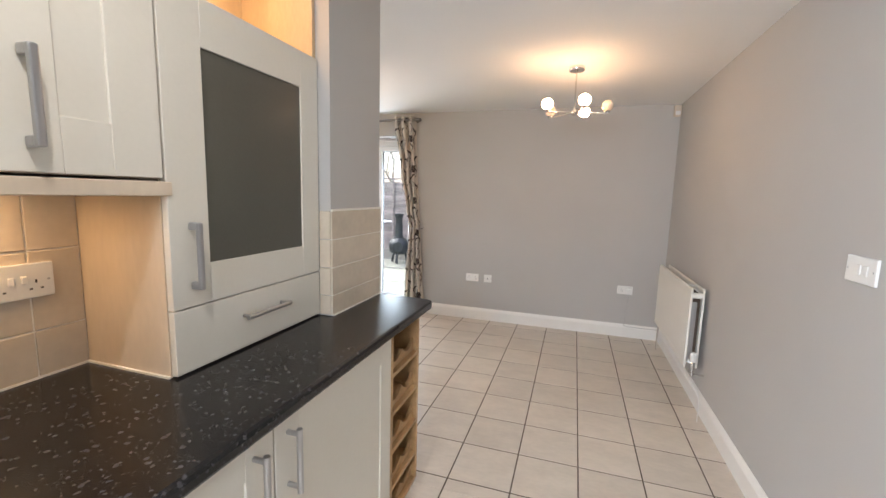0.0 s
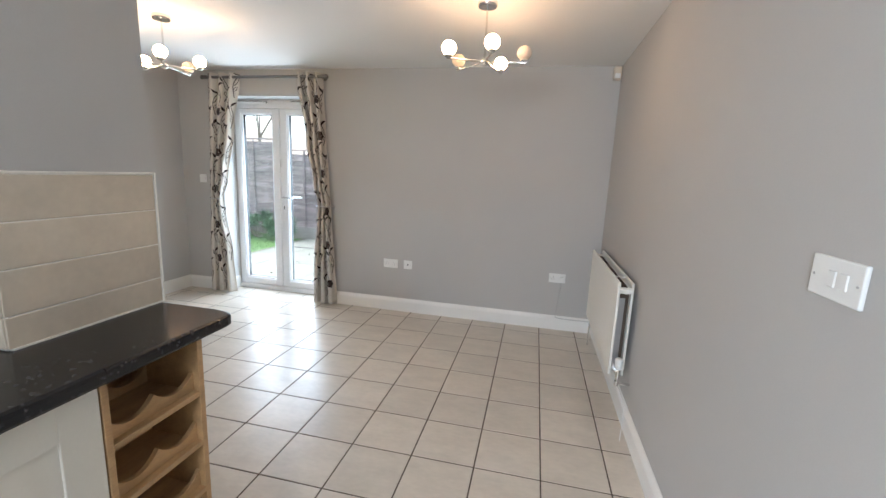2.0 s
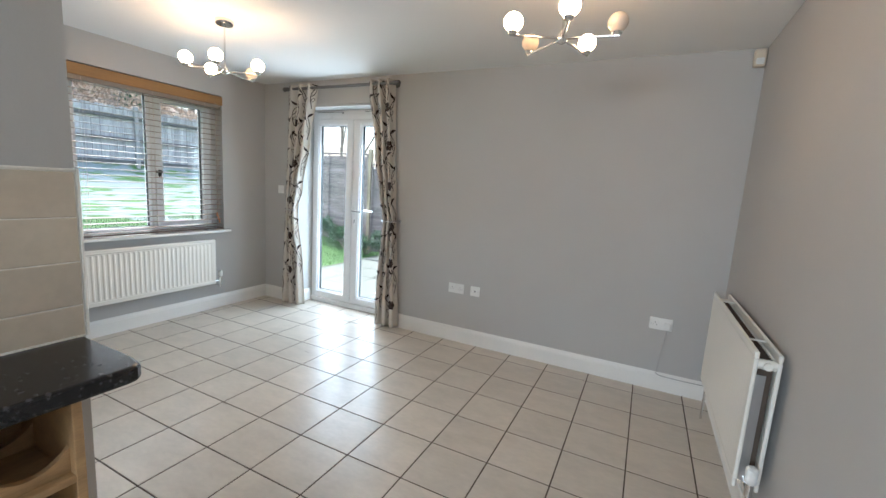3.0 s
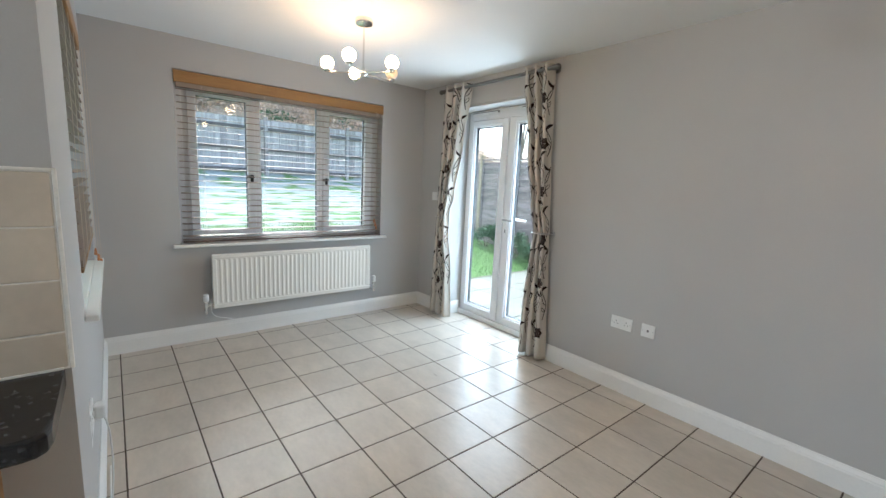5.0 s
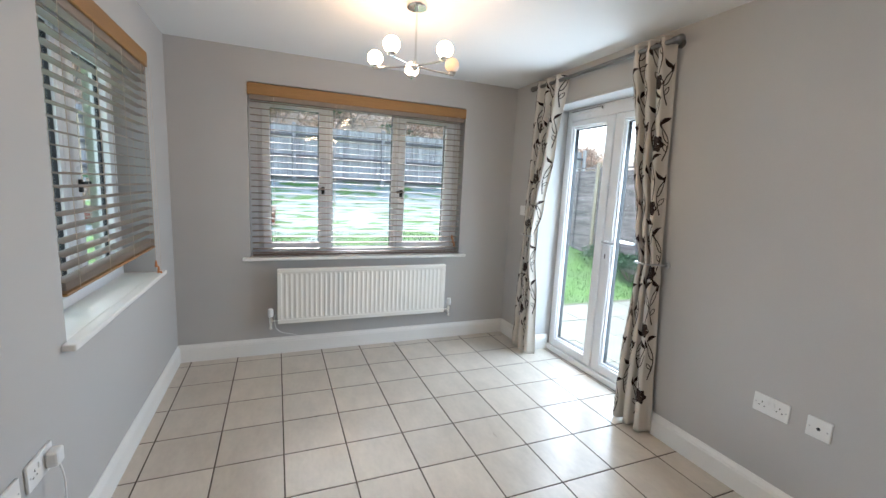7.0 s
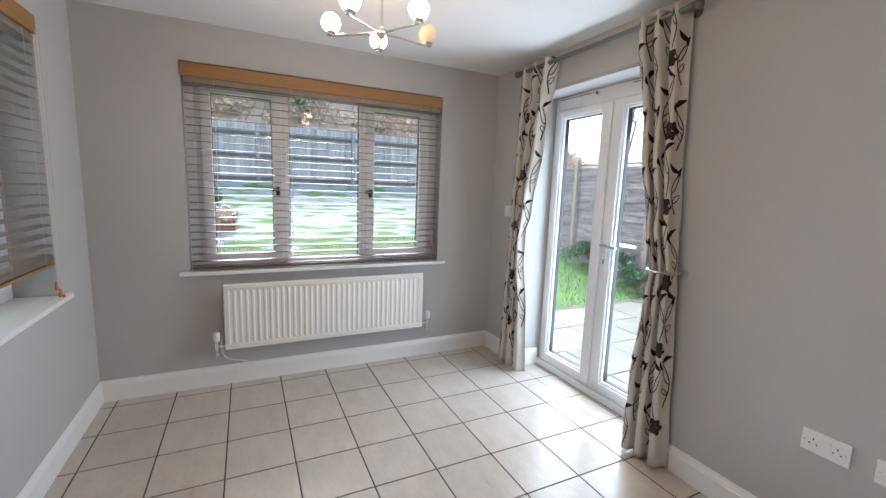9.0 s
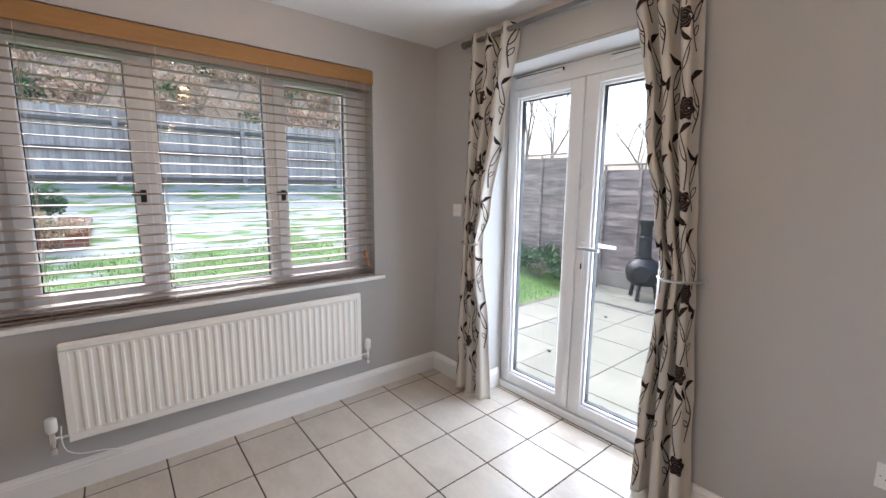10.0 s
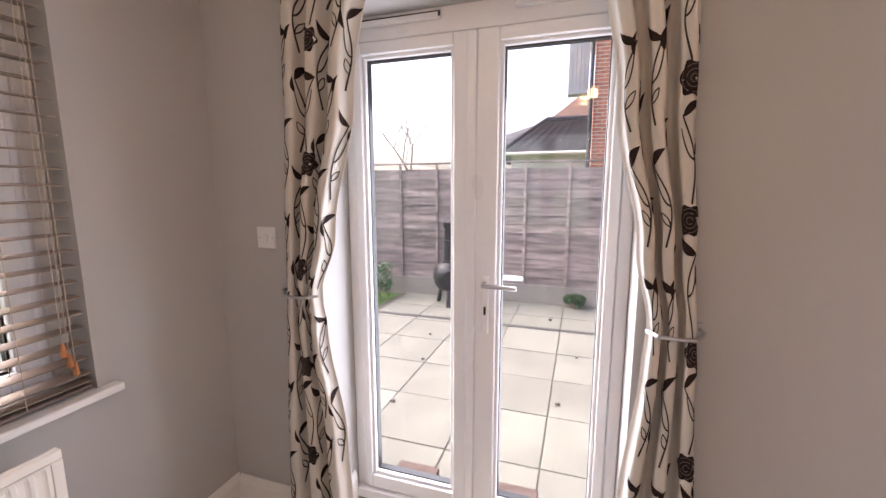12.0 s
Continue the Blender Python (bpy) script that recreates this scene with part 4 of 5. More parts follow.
def socket_face(t, M, u, z, rocker):
    part("pin_holes", boxes((u - 0.002, u + 0.002, 0.0098, 0.0105, z + 0.006, z + 0.014), (u - 0.014, u - 0.008, 0.0098, 0.0105, z - 0.010, z - 0.006), (u + 0.008, u + 0.014, 0.0098, 0.0105, z - 0.010, z - 0.006)), DARKHOLE, t, M=M)
    if rocker is not None:
        part("rocker", boxes((rocker - 0.006, rocker + 0.006, 0.0095, 0.014, z + 0.006, z + 0.026), bevel=0.002), PLASTIC, t, M=M)


MN = pose(0, NORTH, 0, 0, 0, 180)    # u = minus x, y into the room
MSI = pose(0, SOUTH, 0)              # u = x
MEI = pose(EAST, 0, 0, 0, 0, 90)     # u = y
MHI = pose(0, HALL, 0, 0, 0, 180)
MKI = pose(KBACK + 0.009, 0, 0, 0, 0, -90)  # u = minus y

t = plate("wall_socket", MN, 1.058, 0.486, 0.147, 0.086, "white plastic double wall socket with switches", "socket", "wall sockets")
socket_face(t, MN, 1.058 - 0.036, 0.486, 1.058 - 0.012)
socket_face(t, MN, 1.058 + 0.036, 0.486, 1.058 + 0.012)
t = plate("aerial_socket", MN, 0.878, 0.486, 0.086, 0.086, "white plastic aerial plate with one round hole", "socket", "wall sockets")
part("round_hole", tubes(((0.878, 0.0095, 0.486), (0.878, 0.0108, 0.486), 0.007)), DARKHOLE, t, M=MN)
t = plate("wall_socket", MN, -0.560, 0.494, 0.147, 0.086, "white plastic double wall socket with a plug in it", "socket", "wall sockets")
socket_face(t, MN, -0.560 + 0.036, 0.494, -0.560 + 0.012)
t = thing("plug", (0.60, NORTH - 0.01, 0.48), "white plastic plug with a grey flex to the floor", "plug", "plugs")
part("plug_body", boxes((-0.622, -0.576, 0.0105, 0.042, 0.462, 0.512), bevel=0.008, seg=2), PLASTIC, t, M=MN)


def cable(pts, r, material, parent, name="flex", M=None):
    cu = bpy.data.curves.new(name, "CURVE")
    cu.dimensions, cu.bevel_depth, cu.bevel_resolution = "3D", r, 2
    sp = cu.splines.new("NURBS")
    sp.points.add(len(pts) - 1)
    for p, q in zip(sp.points, pts):
        p.co = (*(M @ Vector(q) if M is not None else q), 1)
    sp.use_endpoint_u, sp.order_u, sp.resolution_u = True, 3, 8
    cu.materials.append(material)
    ob = new(name, cu)
    ob.parent = parent
    ob.matrix_parent_inverse = Matrix.Translation(parent.location).inverted()
    return ob


GREYFLEX = mat("grey_flex", (0.42, 0.41, 0.40), 0.5)
cable([(-0.60, 0.025, 0.465), (-0.60, 0.028, 0.42), (-0.585, 0.025, 0.30), (-0.575, 0.03, 0.16), (-0.57, 0.024, 0.12), (-0.66, 0.022, 0.114), (-0.80, 0.022, 0.114), (-0.90, 0.022, 0.114)], 0.003, GREYFLEX, t, M=MN)

t = plate("light_switch", MN, 3.212, 1.230, 0.086, 0.086, "white plastic switch plate beside the curtain", "light switch", "light switches")
part("rocker", boxes((3.212 - 0.010, 3.212 + 0.010, 0.0095, 0.013, 1.215, 1.245), bevel=0.002), PLASTIC, t, M=MN)
t = plate("light_switch", MEI, 1.665, 1.222, 0.150, 0.086, "white plastic two-gang light switch", "light switch", "light switches")
for u in (1.638, 1.672):
    part("rocker", boxes((u - 0.012, u + 0.012, 0.0095, 0.0135, 1.205, 1.239), bevel=0.002), PLASTIC, t, M=MEI)

t = plate("wall_socket", MSI, -1.545, 0.486, 0.147, 0.086, "white plastic double wall socket with a plug in it", "socket", "wall sockets")
socket_face(t, MSI, -1.545 + 0.036, 0.486, -1.545 + 0.012)
t = thing("plug", (-1.585, SOUTH + 0.01, 0.48), "white plastic plug with a pale flex to the floor", "plug", "plugs")
part("plug_body", boxes((-1.61, -1.56, 0.0105, 0.045, 0.462, 0.515), bevel=0.008, seg=2), PLASTIC, t, M=MSI)
cable([(-1.585, 0.035, 0.47), (-1.585, 0.05, 0.43), (-1.56, 0.055, 0.30), (-1.53, 0.045, 0.15), (-1.52, 0.03, 0.05), (-1.56, 0.035, 0.006), (-1.75, 0.03, 0.006), (-2.0, 0.03, 0.006)], 0.003, PLASTIC, t, M=MSI)
t = plate("wall_socket", MSI, -1.39, 0.486, 0.086, 0.086, "white plastic single outlet plate", "socket", "wall sockets")
part("round_hole", tubes(((-1.39, 0.0095, 0.486), (-1.39, 0.0108, 0.486), 0.006)), DARKHOLE, t, M=MSI)

t = thing("motion_sensor", (0.878, NORTH - 0.03, 2.26), "cream plastic alarm sensor high in the corner", "alarm sensor")
sb = boxes((0.846, 0.908, NORTH - 0.062, NORTH - 0.006, 2.215, 2.318), bevel=0.012, seg=3)
part("sensor_body", sb, mat("cream_plastic", (0.66, 0.58, 0.46), 0.45), t)
part("lens", boxes((0.856, 0.898, NORTH - 0.066, NORTH - 0.060, 2.225, 2.262), bevel=0.002), PLASTIC, t)

t = thing("carbon_monoxide_alarm", (1.02, HALL, 1.47), "white plastic alarm box with a dark ring", "alarm")
part("alarm_body", boxes((-1.085, -0.960, 0.001, 0.030, 1.432, 1.512), bevel=0.010, seg=3), PLASTIC, t, M=MHI)
rb = bmesh.new()
for k in range(24):
    a0, a1 = 2 * math.pi * k / 24, 2 * math.pi * (k + 1) / 24
    tube(rb, (-1.028 + 0.021 * math.cos(a0), 0.030, 1.474 + 0.021 * math.sin(a0)), (-1.028 + 0.021 * math.cos(a1), 0.030, 1.474 + 0.021 * math.sin(a1)), 0.0035, n=6)
part("speaker_ring", rb, DARKHOLE, t, "dark ring round the speaker", M=MHI)

# a loose flex by the radiators
t = thing("loose_cable", (0.84, 2.85, 0.0), "thin white loose cable by the skirting", "cable", "loose cables")
cable([(0.893, 3.42, 0.139), (0.893, 3.22, 0.139), (0.893, 3.06, 0.137), (0.892, 3.02, 0.10), (0.888, 3.0, 0.03), (0.875, 2.96, 0.004), (0.860, 2.90, 0.004)], 0.0025, PLASTIC, t)
t = thing("loose_cable", (WEST + 0.05, 2.47, 0.12), "thin white cable hanging from the radiator valve", "cable", "loose cables")
cable([(WEST + 0.10, 2.44, 0.36), (WEST + 0.12, 2.43, 0.28), (WEST + 0.08, 2.47, 0.20), (WEST + 0.03, 2.58, 0.16), (WEST + 0.022, 2.66, 0.118), (WEST + 0.022, 2.50, 0.118)], 0.0025, PLASTIC, t)


# ---- kitchen ----
KTOP, KFRONT, KDOOR, DRES = 0.94, -0.585, -0.612, -0.925


def bar_handle(name, a, b, out, r, parent):
    """A round bar on two posts; out is the way off the door."""
    a, b, o = Vector(a), Vector(b), Vector(out)
    d = (b - a).normalized() * 0.014
    bm = tubes((a + o, b + o, r), (a + d, a + d + o, r * 0.85), (b - d, b - d + o, r * 0.85))
    return part(name, bm, STEEL, parent, "brushed steel bar handle", smooth=True)


def framed_door(c, x, y0, y1, z0, z1, rail, th=0.020):
    """A framed door facing +x: a sunk panel with two stiles and two rails."""
    d = part("door", boxes((x - th + 0.002, x - 0.006, y0 + rail - 0.002, y1 - rail + 0.002, z0 + rail - 0.002, z1 - rail + 0.002)), CREAMDOOR, c, "cream framed door")
    for a, b in ((y0, y0 + rail), (y1 - rail, y1)):
        part("stile", boxes((x - th, x, a, b, z0, z1), bevel=0.0015), CREAMDOOR, d)
    for a, b in ((z0, z0 + rail), (z1 - rail, z1)):
        part("rail", boxes((x - th, x, y0 + rail, y1 - rail, a, b), bevel=0.0010), CREAMDOOR, d)
    return d


prof = [(KBACK + 0.001, KTOP - 0.038), (KFRONT - 0.012, KTOP - 0.038), (KFRONT - 0.004, KTOP - 0.035), (KFRONT, KTOP - 0.028), (KFRONT, KTOP - 0.012), (KFRONT - 0.004, KTOP - 0.004), (KFRONT - 0.012, KTOP), (KBACK + 0.001, KTOP)]
solo("worktop", extruded(prof, 1.37 + 0.348, "xz"), WORKTOP, "black speckled laminate kitchen worktop with rounded front", "worktop", M=Matrix.Translation((0, -0.348, 0)))
end_outline = [(PIER + 0.001, 1.3700), (KFRONT, 1.3700), (KFRONT, 1.738), (KFRONT - 0.004, 1.756), (KFRONT - 0.016, 1.768), (KFRONT - 0.034, 1.772), (PIER + 0.001, 1.772)]
we = extruded(end_outline, 0.038, "xy")
bmesh.ops.bevel(we, geom=[e for e in we.edges if all(v.co.x > PIER + 0.01 for v in e.verts) and abs(e.verts[0].co.z - e.verts[1].co.z) < 1e-4 and not all(v.co.y < 1.371 for v in e.verts)], offset=0.009, segments=3, profile=0.5, affect="EDGES")
solo("worktop", we, WORKTOP, "black speckled laminate worktop end past the wall stub", "worktop", M=Matrix.Translation((0, 0, KTOP - 0.038)))


def base_unit(y0, y1, handle_y, label):
    c = thing("base_cabinet", (-0.9, (y0 + y1) / 2, 0), label, "kitchen cabinet", "base cabinets")
    part("carcass", boxes((KBACK + 0.02, KDOOR - 0.022, y0 + 0.001, y1 - 0.001, 0.15, KTOP - 0.039)), CARCASS, c)
    d = framed_door(c, KDOOR, y0 + 0.002, y1 - 0.002, 0.155, KTOP - 0.043, 0.085)
    bar_handle("handle", (KDOOR, handle_y, KTOP - 0.24), (KDOOR, handle_y, KTOP - 0.075), (0.034, 0, 0), 0.0075, d)
    part("plinth", boxes((-0.70, -0.68, y0, y1, 0.0, 0.149)), CREAMDOOR, c)
    return c


base_unit(0.728, 1.368, 0.775, "cream shaker base cabinet with a steel bar handle")
base_unit(0.13, 0.727, 0.665, "cream shaker base cabinet with a steel bar handle")
base_unit(-0.345, 0.129, -0.30, "cream shaker base cabinet with a steel bar handle")


def wine_rack(y0, y1):
    c = thing("wine_rack", (-0.75, (y0 + y1) / 2, 0), "pale oak open wine rack under the worktop end", "wine rack")
    x0, x1, zt, zb = PIER + 0.002, KDOOR, KTOP - 0.039, 0.115
    part("side_panel", boxes((x0, x1, y1 - 0.018, y1, zb, zt), bevel=0.0015), RACKWOOD, c)
    part("side_panel", boxes((x0, x1, y0, y0 + 0.018, zb, zt), bevel=0.0015), RACKWOOD, c)
    part("back_panel", boxes((x0, x0 + 0.008, y0 + 0.018, y1 - 0.018, zb, zt)), RACKWOOD, c)
    part("plinth", boxes((x0, x1 - 0.07, y0, y1 - 0.02, 0.0, zb)), RACKWOOD, c)
    w = y1 - y0 - 0.036
    for z in (0.735, 0.575, 0.415, 0.255, 0.125):
        s = part("shelf", boxes((x0 + 0.008, x1, y0 + 0.018, y1 - 0.018, z - 0.016, z), bevel=0.001), RACKWOOD, c)
        for xx in (x1 - 0.035, x0 + 0.06):
            out = [(0, 0), (w, 0), (w, 0.055)]
            for k in range(25):
                f = 1 - k / 24
                out.append((w * f, 0.055 - 0.034 * abs(math.sin(math.pi * 2 * f)) ** 0.8))
            out.append((0, 0.055))
            seen, clean = set(), []
            for p in out:
                q = (round(p[0], 5), round(p[1], 5))
                if q not in seen:
                    seen.add(q)
                    clean.append(p)
            part("scalloped_rest", extruded(clean, 0.014, "yz"), RACKWOOD, s, M=Matrix.Translation((xx, y0 + 0.018, z)))


wine_rack(1.370, 1.662)


def dresser():
    y0, y1, zt = 0.750, 1.372, 1.905
    c = thing("dresser_cabinet", (-1.1, 1.06, KTOP), "cream worktop cabinet with smoked glass door and drawer", "kitchen cabinet")
    part("side_panel", boxes((KBACK + 0.002, DRES - 0.021, y0, y0 + 0.018, KTOP + 0.001, zt)), CARCASS, c, "beige side panel")
    part("side_panel", boxes((KBACK + 0.002, DRES - 0.021, y1 - 0.018, y1, KTOP + 0.001, zt)), CARCASS, c, "beige side panel")
    part("carcass", boxes((KBACK + 0.002, DRES - 0.022, y0 + 0.018, y1 - 0.018, KTOP + 0.001, zt)), CARCASS, c)
    r0, r1, zr0, zr1 = 0.868, 1.272, 1.226, 1.783
    dz0 = 1.118
    d = part("glass_door", boxes((DRES - 0.012, DRES - 0.006, r0 - 0.001, r1 + 0.001, zr0 - 0.001, zr1 + 0.001)), SMOKED, c, "smoked grey glass panel in a cream frame")
    for a, b in ((y0 + 0.002, r0), (r1, y1 - 0.002)):
        part("stile", boxes((DRES - 0.02, DRES, a, b, dz0, zt), bevel=0.0015), CREAMDOOR, d, "cream door stile")
    for a, b in ((dz0, zr0), (zr1, zt)):
        part("rail", boxes((DRES - 0.02, DRES, r0, r1, a, b), bevel=0.0010), CREAMDOOR, d, "cream door rail")
    hb = part("handle", boxes((DRES + 0.024, DRES + 0.036, 0.803, 0.818, 1.165, 1.340), (DRES, DRES + 0.026, 0.803, 0.818, 1.320, 1.340), (DRES, DRES + 0.026, 0.803, 0.818, 1.165, 1.185), bevel=0.004, seg=2), STEEL, d, "brushed steel bow handle")
    dr = part("drawer", boxes((DRES - 0.02, DRES, y0 + 0.002, y1 - 0.002, KTOP + 0.006, dz0 - 0.004), bevel=0.0015), CREAMDOOR, c, "plain cream drawer front")
    bar_handle("handle", (DRES, 0.965, 1.046), (DRES, 1.158, 1.046), (0.03, 0, 0), 0.007, dr)


dresser()
structure("trim_alcove_panels", boxes((KBACK + 0.002, DRES - 0.01, 1.356, 1.374, 1.906, CEIL - 0.001), (KBACK + 0.002, KBACK + 0.010, 0.75, 1.356, 1.906, CEIL - 0.001)), mat("warm_board", (0.55, 0.42, 0.26), 0.5, var=0.06, stretch=(1, 1, 0.3)), "warm wooden panels lining the alcove", "panel")

wc = thing("wall_cabinet", (-1.1, 0.59, 1.44), "cream shaker wall cabinet with a steel bow handle", "kitchen cabinet", "wall cabinets")
part("carcass", boxes((KBACK + 0.002, DRES - 0.021, 0.437, 0.748, 1.446, 2.18)), CARCASS, wc)
wd = framed_door(wc, DRES, 0.439, 0.746, 1.448, 2.178, 0.108)
part("handle", boxes((DRES + 0.024, DRES + 0.036, 0.489, 0.506, 1.492, 1.668), (DRES, DRES + 0.026, 0.489, 0.506, 1.648, 1.668), (DRES, DRES + 0.026, 0.489, 0.506, 1.492, 1.512), bevel=0.004, seg=2), STEEL, wd, "brushed steel bow handle")
w2 = copy_thing(wc, pose(-1.1, 0.278, 1.44))
w2 = copy_thing(wc, pose(-1.1, -0.034, 1.44))
structure("trim_light_pelmet", boxes((DRES - 0.018, DRES + 0.004, -0.348, 0.765, 1.406, 1.440), (KBACK + 0.002, DRES - 0.018, -0.348, 0.749, 1.428, 1.440), bevel=0.002), CARCASS, "beige light pelmet under the wall cabinets", "pelmet")

t = plate("kitchen_socket", MKI, -0.609, 1.192, 0.147, 0.086, "cream-lit white double socket on the splashback", "socket", "wall sockets")
socket_face(t, MKI, -0.609 - 0.036, 1.180, -0.609 - 0.012)
socket_face(t, MKI, -0.609 + 0.036, 1.180, -0.609 + 0.012)
structure("trim_worktop_sealant", boxes((PIER, PIER + 0.014, 1.375, 1.771, KTOP + 0.0005, KTOP + 0.005), (KBACK, KBACK + 0.014, -0.348, 0.749, KTOP + 0.0005, KTOP + 0.006), (KBACK + 0.014, DRES - 0.02, 0.743, 0.7495, KTOP + 0.0005, KTOP + 0.006)), CAULK, "white sealant line along the worktop", "sealant")
structure("trim_tile_edge", boxes((PIER, PIER + 0.011, 1.375, PEND - 0.001, 1.352, 1.359), (PIER - 0.002, PIER + 0.011, PEND - 0.001, PEND + 0.006, KTOP, 1.359), bevel=0.0015), CAULK, "white tile edging strip", "trim")


# ---- the garden ----
def ground_z(x, y):
    """Level by the patio, then a lawn that climbs west to the far fence and a bank behind it."""
    t = max(0.0, min(1.0, (-5.0 - x) / 8.0))
    z = -0.135 + 1.40 * (t * 0.75 + 0.25 * t * t)
    if x < -13.0:
        full = 1.0 - 0.45 * max(0.0, min(1.0, (y - 9.0) / 3.0))
        z += min((-13.0 - x) * 0.90, 3.95) * full + min(max(-18.0 - x, 0) * 0.05, 3.0)
    return z


axis_x = [-900, -300, -120, -60, -40, -32, -27, -23, -20, -18.2, -17, -16, -15, -14.2, -13.5] + [-13 + 0.5 * k for k in range(20)] + [-3, 0, 4, 10, 25, 60, 150, 400, 900]
axis_y = [-900, -300, -100, -50, -25, -14, -9, -6, -4, -2, 0, 2, 4, 6, 8, 10, 13, 18, 26, 50, 120, 400, 900]
gb = bmesh.new()
gv = [[gb.verts.new((x, y, ground_z(x, y))) for x in axis_x] for y in axis_y]
for r, q in zip(gv, gv[1:]):
    for i in range(len(axis_x) - 1):
        gb.faces.new((r[i], r[i + 1], q[i + 1], q[i]))
structure("ground", gb, LAWN, "sloping green lawn with patches of frost", "lawn")

# turf near the patio
rng = np.random.default_rng(4)
nb = 26000
bx, by = rng.uniform(-8.5, -4.47, nb), rng.uniform(1.0, 9.4, nb)
gr_v, gr_f = [], []
for i in range(nb):
    x, y = bx[i], by[i]
    z = ground_z(x, y)
    a, h, lean = rng.uniform(0, 6.28), rng.uniform(0.025, 0.06), rng.uniform(0.005, 0.035)
    w = 0.004
    ca, sa = math.cos(a), math.sin(a)
    k = len(gr_v)
    gr_v += [(x - sa * w, y + ca * w, z - 0.005), (x + sa * w, y - ca * w, z - 0.005), (x + ca * lean, y + sa * lean, z + h)]
    gr_f.append((k, k + 1, k + 2))
gm = bpy.data.meshes.new("lawn_grass")
gm.from_pydata(gr_v, [], gr_f)
gm.materials.append(BLADE)
tagged(new("lawn_grass", gm), "short green grass blades", "grass", kind="stuff")

# waney-lap fence to the north
FY = 8.62


def lap_board(w, seed):
    r = random.Random(seed)
    bm = bmesh.new()
    n = 10
    rows = []
    for i in range(n + 1):
        x = -w / 2 + w * i / n
        wave = r.uniform(-0.008, 0.008)
        rows.append([bm.verts.new(p) for p in ((x, -0.016, -0.07 + wave), (x, -0.008, -0.07 + wave), (x, 0.002, 0.075), (x, -0.004, 0.075))])
    for p, q in zip(rows, rows[1:]):
        for j in range(4):
            bm.faces.new((p[j], p[(j + 1) % 4], q[(j + 1) % 4], q[j]))
    bm.faces.new(rows[0][::-1])
    bm.faces.new(rows[-1])
    bmesh.ops.recalc_face_normals(bm, faces=bm.faces)
    return mesh_of("board", bm, FENCEM)


LAPS = [lap_board(1.66, s) for s in range(4)]
pitch = 1.74
for k in range(-3, 5):
    x = -3.31 + pitch * (k + 0.5)
    top = 1.95 if x < -5.05 else 1.74
    f = thing("lap_fence", (x, FY, 0.11), "weathered brown lapped timber fence section", "fence", "garden fence panels")
    z, j = 0.20, 0
    while z < top - 0.06:
        piece("board", LAPS[(j * 3 + k) % 4], f, pose(x, FY, z, 0, 0, 0))
        z += 0.115
        j += 1
    for bx_ in (-0.80, -0.27, 0.27, 0.80):
        part("batten", boxes((x + bx_ - 0.018, x + bx_ + 0.018, FY - 0.038, FY - 0.018, 0.13, top - 0.02), bevel=0.002), FENCEM, f)
    part("cap_rail", boxes((x - 0.83, x + 0.83, FY - 0.035, FY + 0.02, top - 0.02, top + 0.005), bevel=0.002), FENCEM, f)
    solo("gravel_board", boxes((x - 0.83, x + 0.83, FY - 0.025, FY + 0.015, -0.14, 0.138), bevel=0.004), CONCM, "concrete gravel board under the fence panel", "gravel board", "gravel boards")
for k in range(-3, 6):
    x = -3.31 + pitch * k
    tp = 2.05 if x < -4.9 else 1.84
    solo("fence_post", boxes((x - 0.037, x + 0.037, FY - 0.05, FY + 0.03, -0.2, tp), bevel=0.004), POSTM, "pale sawn timber fence post", "fence post", "garden fence posts")

# close-board fence to the west and south-west
fw = thing("boundary_fence", (-13.2, 4, 1.2), "grey vertical close-board fence across the lawn's top", "fence")
vb = boxes((-0.011, 0.011, -0.052, 0.052, 0, 1.78))
vme = mesh_of("board", vb, FENCEW)
y = -5.0
i = 0
while y < 13.5:
    piece("board", vme, fw, pose(-13.2 + (0.008 if i % 2 else 0), y, 1.22 + 0.02 * math.sin(i * 2.1), 0, 0.4 * math.sin(i), 3))
    y += 0.098
    i += 1
for yy in [-5 + 2.65 * k for k in range(8)]:
    part("post", boxes((-13.16, -13.06, yy - 0.05, yy + 0.05, 1.1, 3.06), bevel=0.006), FENCEW, fw)
# the rails' dark colour stands in for shadow lines between the fence tiers
for zz in (1.50, 2.12, 2.72):
    part("rail", boxes((-13.19, -13.11, -5, 13.5, zz - 0.04, zz + 0.04), bevel=0.004), RAILM, fw, "rail coloured dark as a shadow gap")

# chiminea
CX, CY = -3.60, 8.22
ch = thing("chiminea", (CX, CY, -0.095), "black cast iron chiminea on the patio", "chiminea")
body = lathe([(0.05, 0.09), (0.14, 0.10), (0.20, 0.16), (0.225, 0.26), (0.215, 0.35), (0.17, 0.42), (0.11, 0.455), (0.085, 0.47)], 28, (CX, CY))
part("firebox", body, IRON, ch, smooth=True)
part("chimney", lathe([(0.105, 0.45), (0.105, 0.475), (0.086, 0.48), (0.076, 0.72), (0.092, 0.725), (0.092, 0.745), (0.074, 0.75), (0.072, 0.88), (0.095, 0.92), (0.098, 0.97), (0.08, 0.975)], 24, (CX, CY)), IRON, ch, smooth=True)
part("mouth_ring", tubes(((CX + 0.06, CY - 0.15, 0.28), (CX + 0.085, CY - 0.235, 0.28), 0.11, 0.105), n=24), IRON, ch)
part("mouth", tubes(((CX + 0.085, CY - 0.235, 0.28), (CX + 0.086, CY - 0.2375, 0.28), 0.09), n=24), DARKHOLE, ch, "dark open mouth")
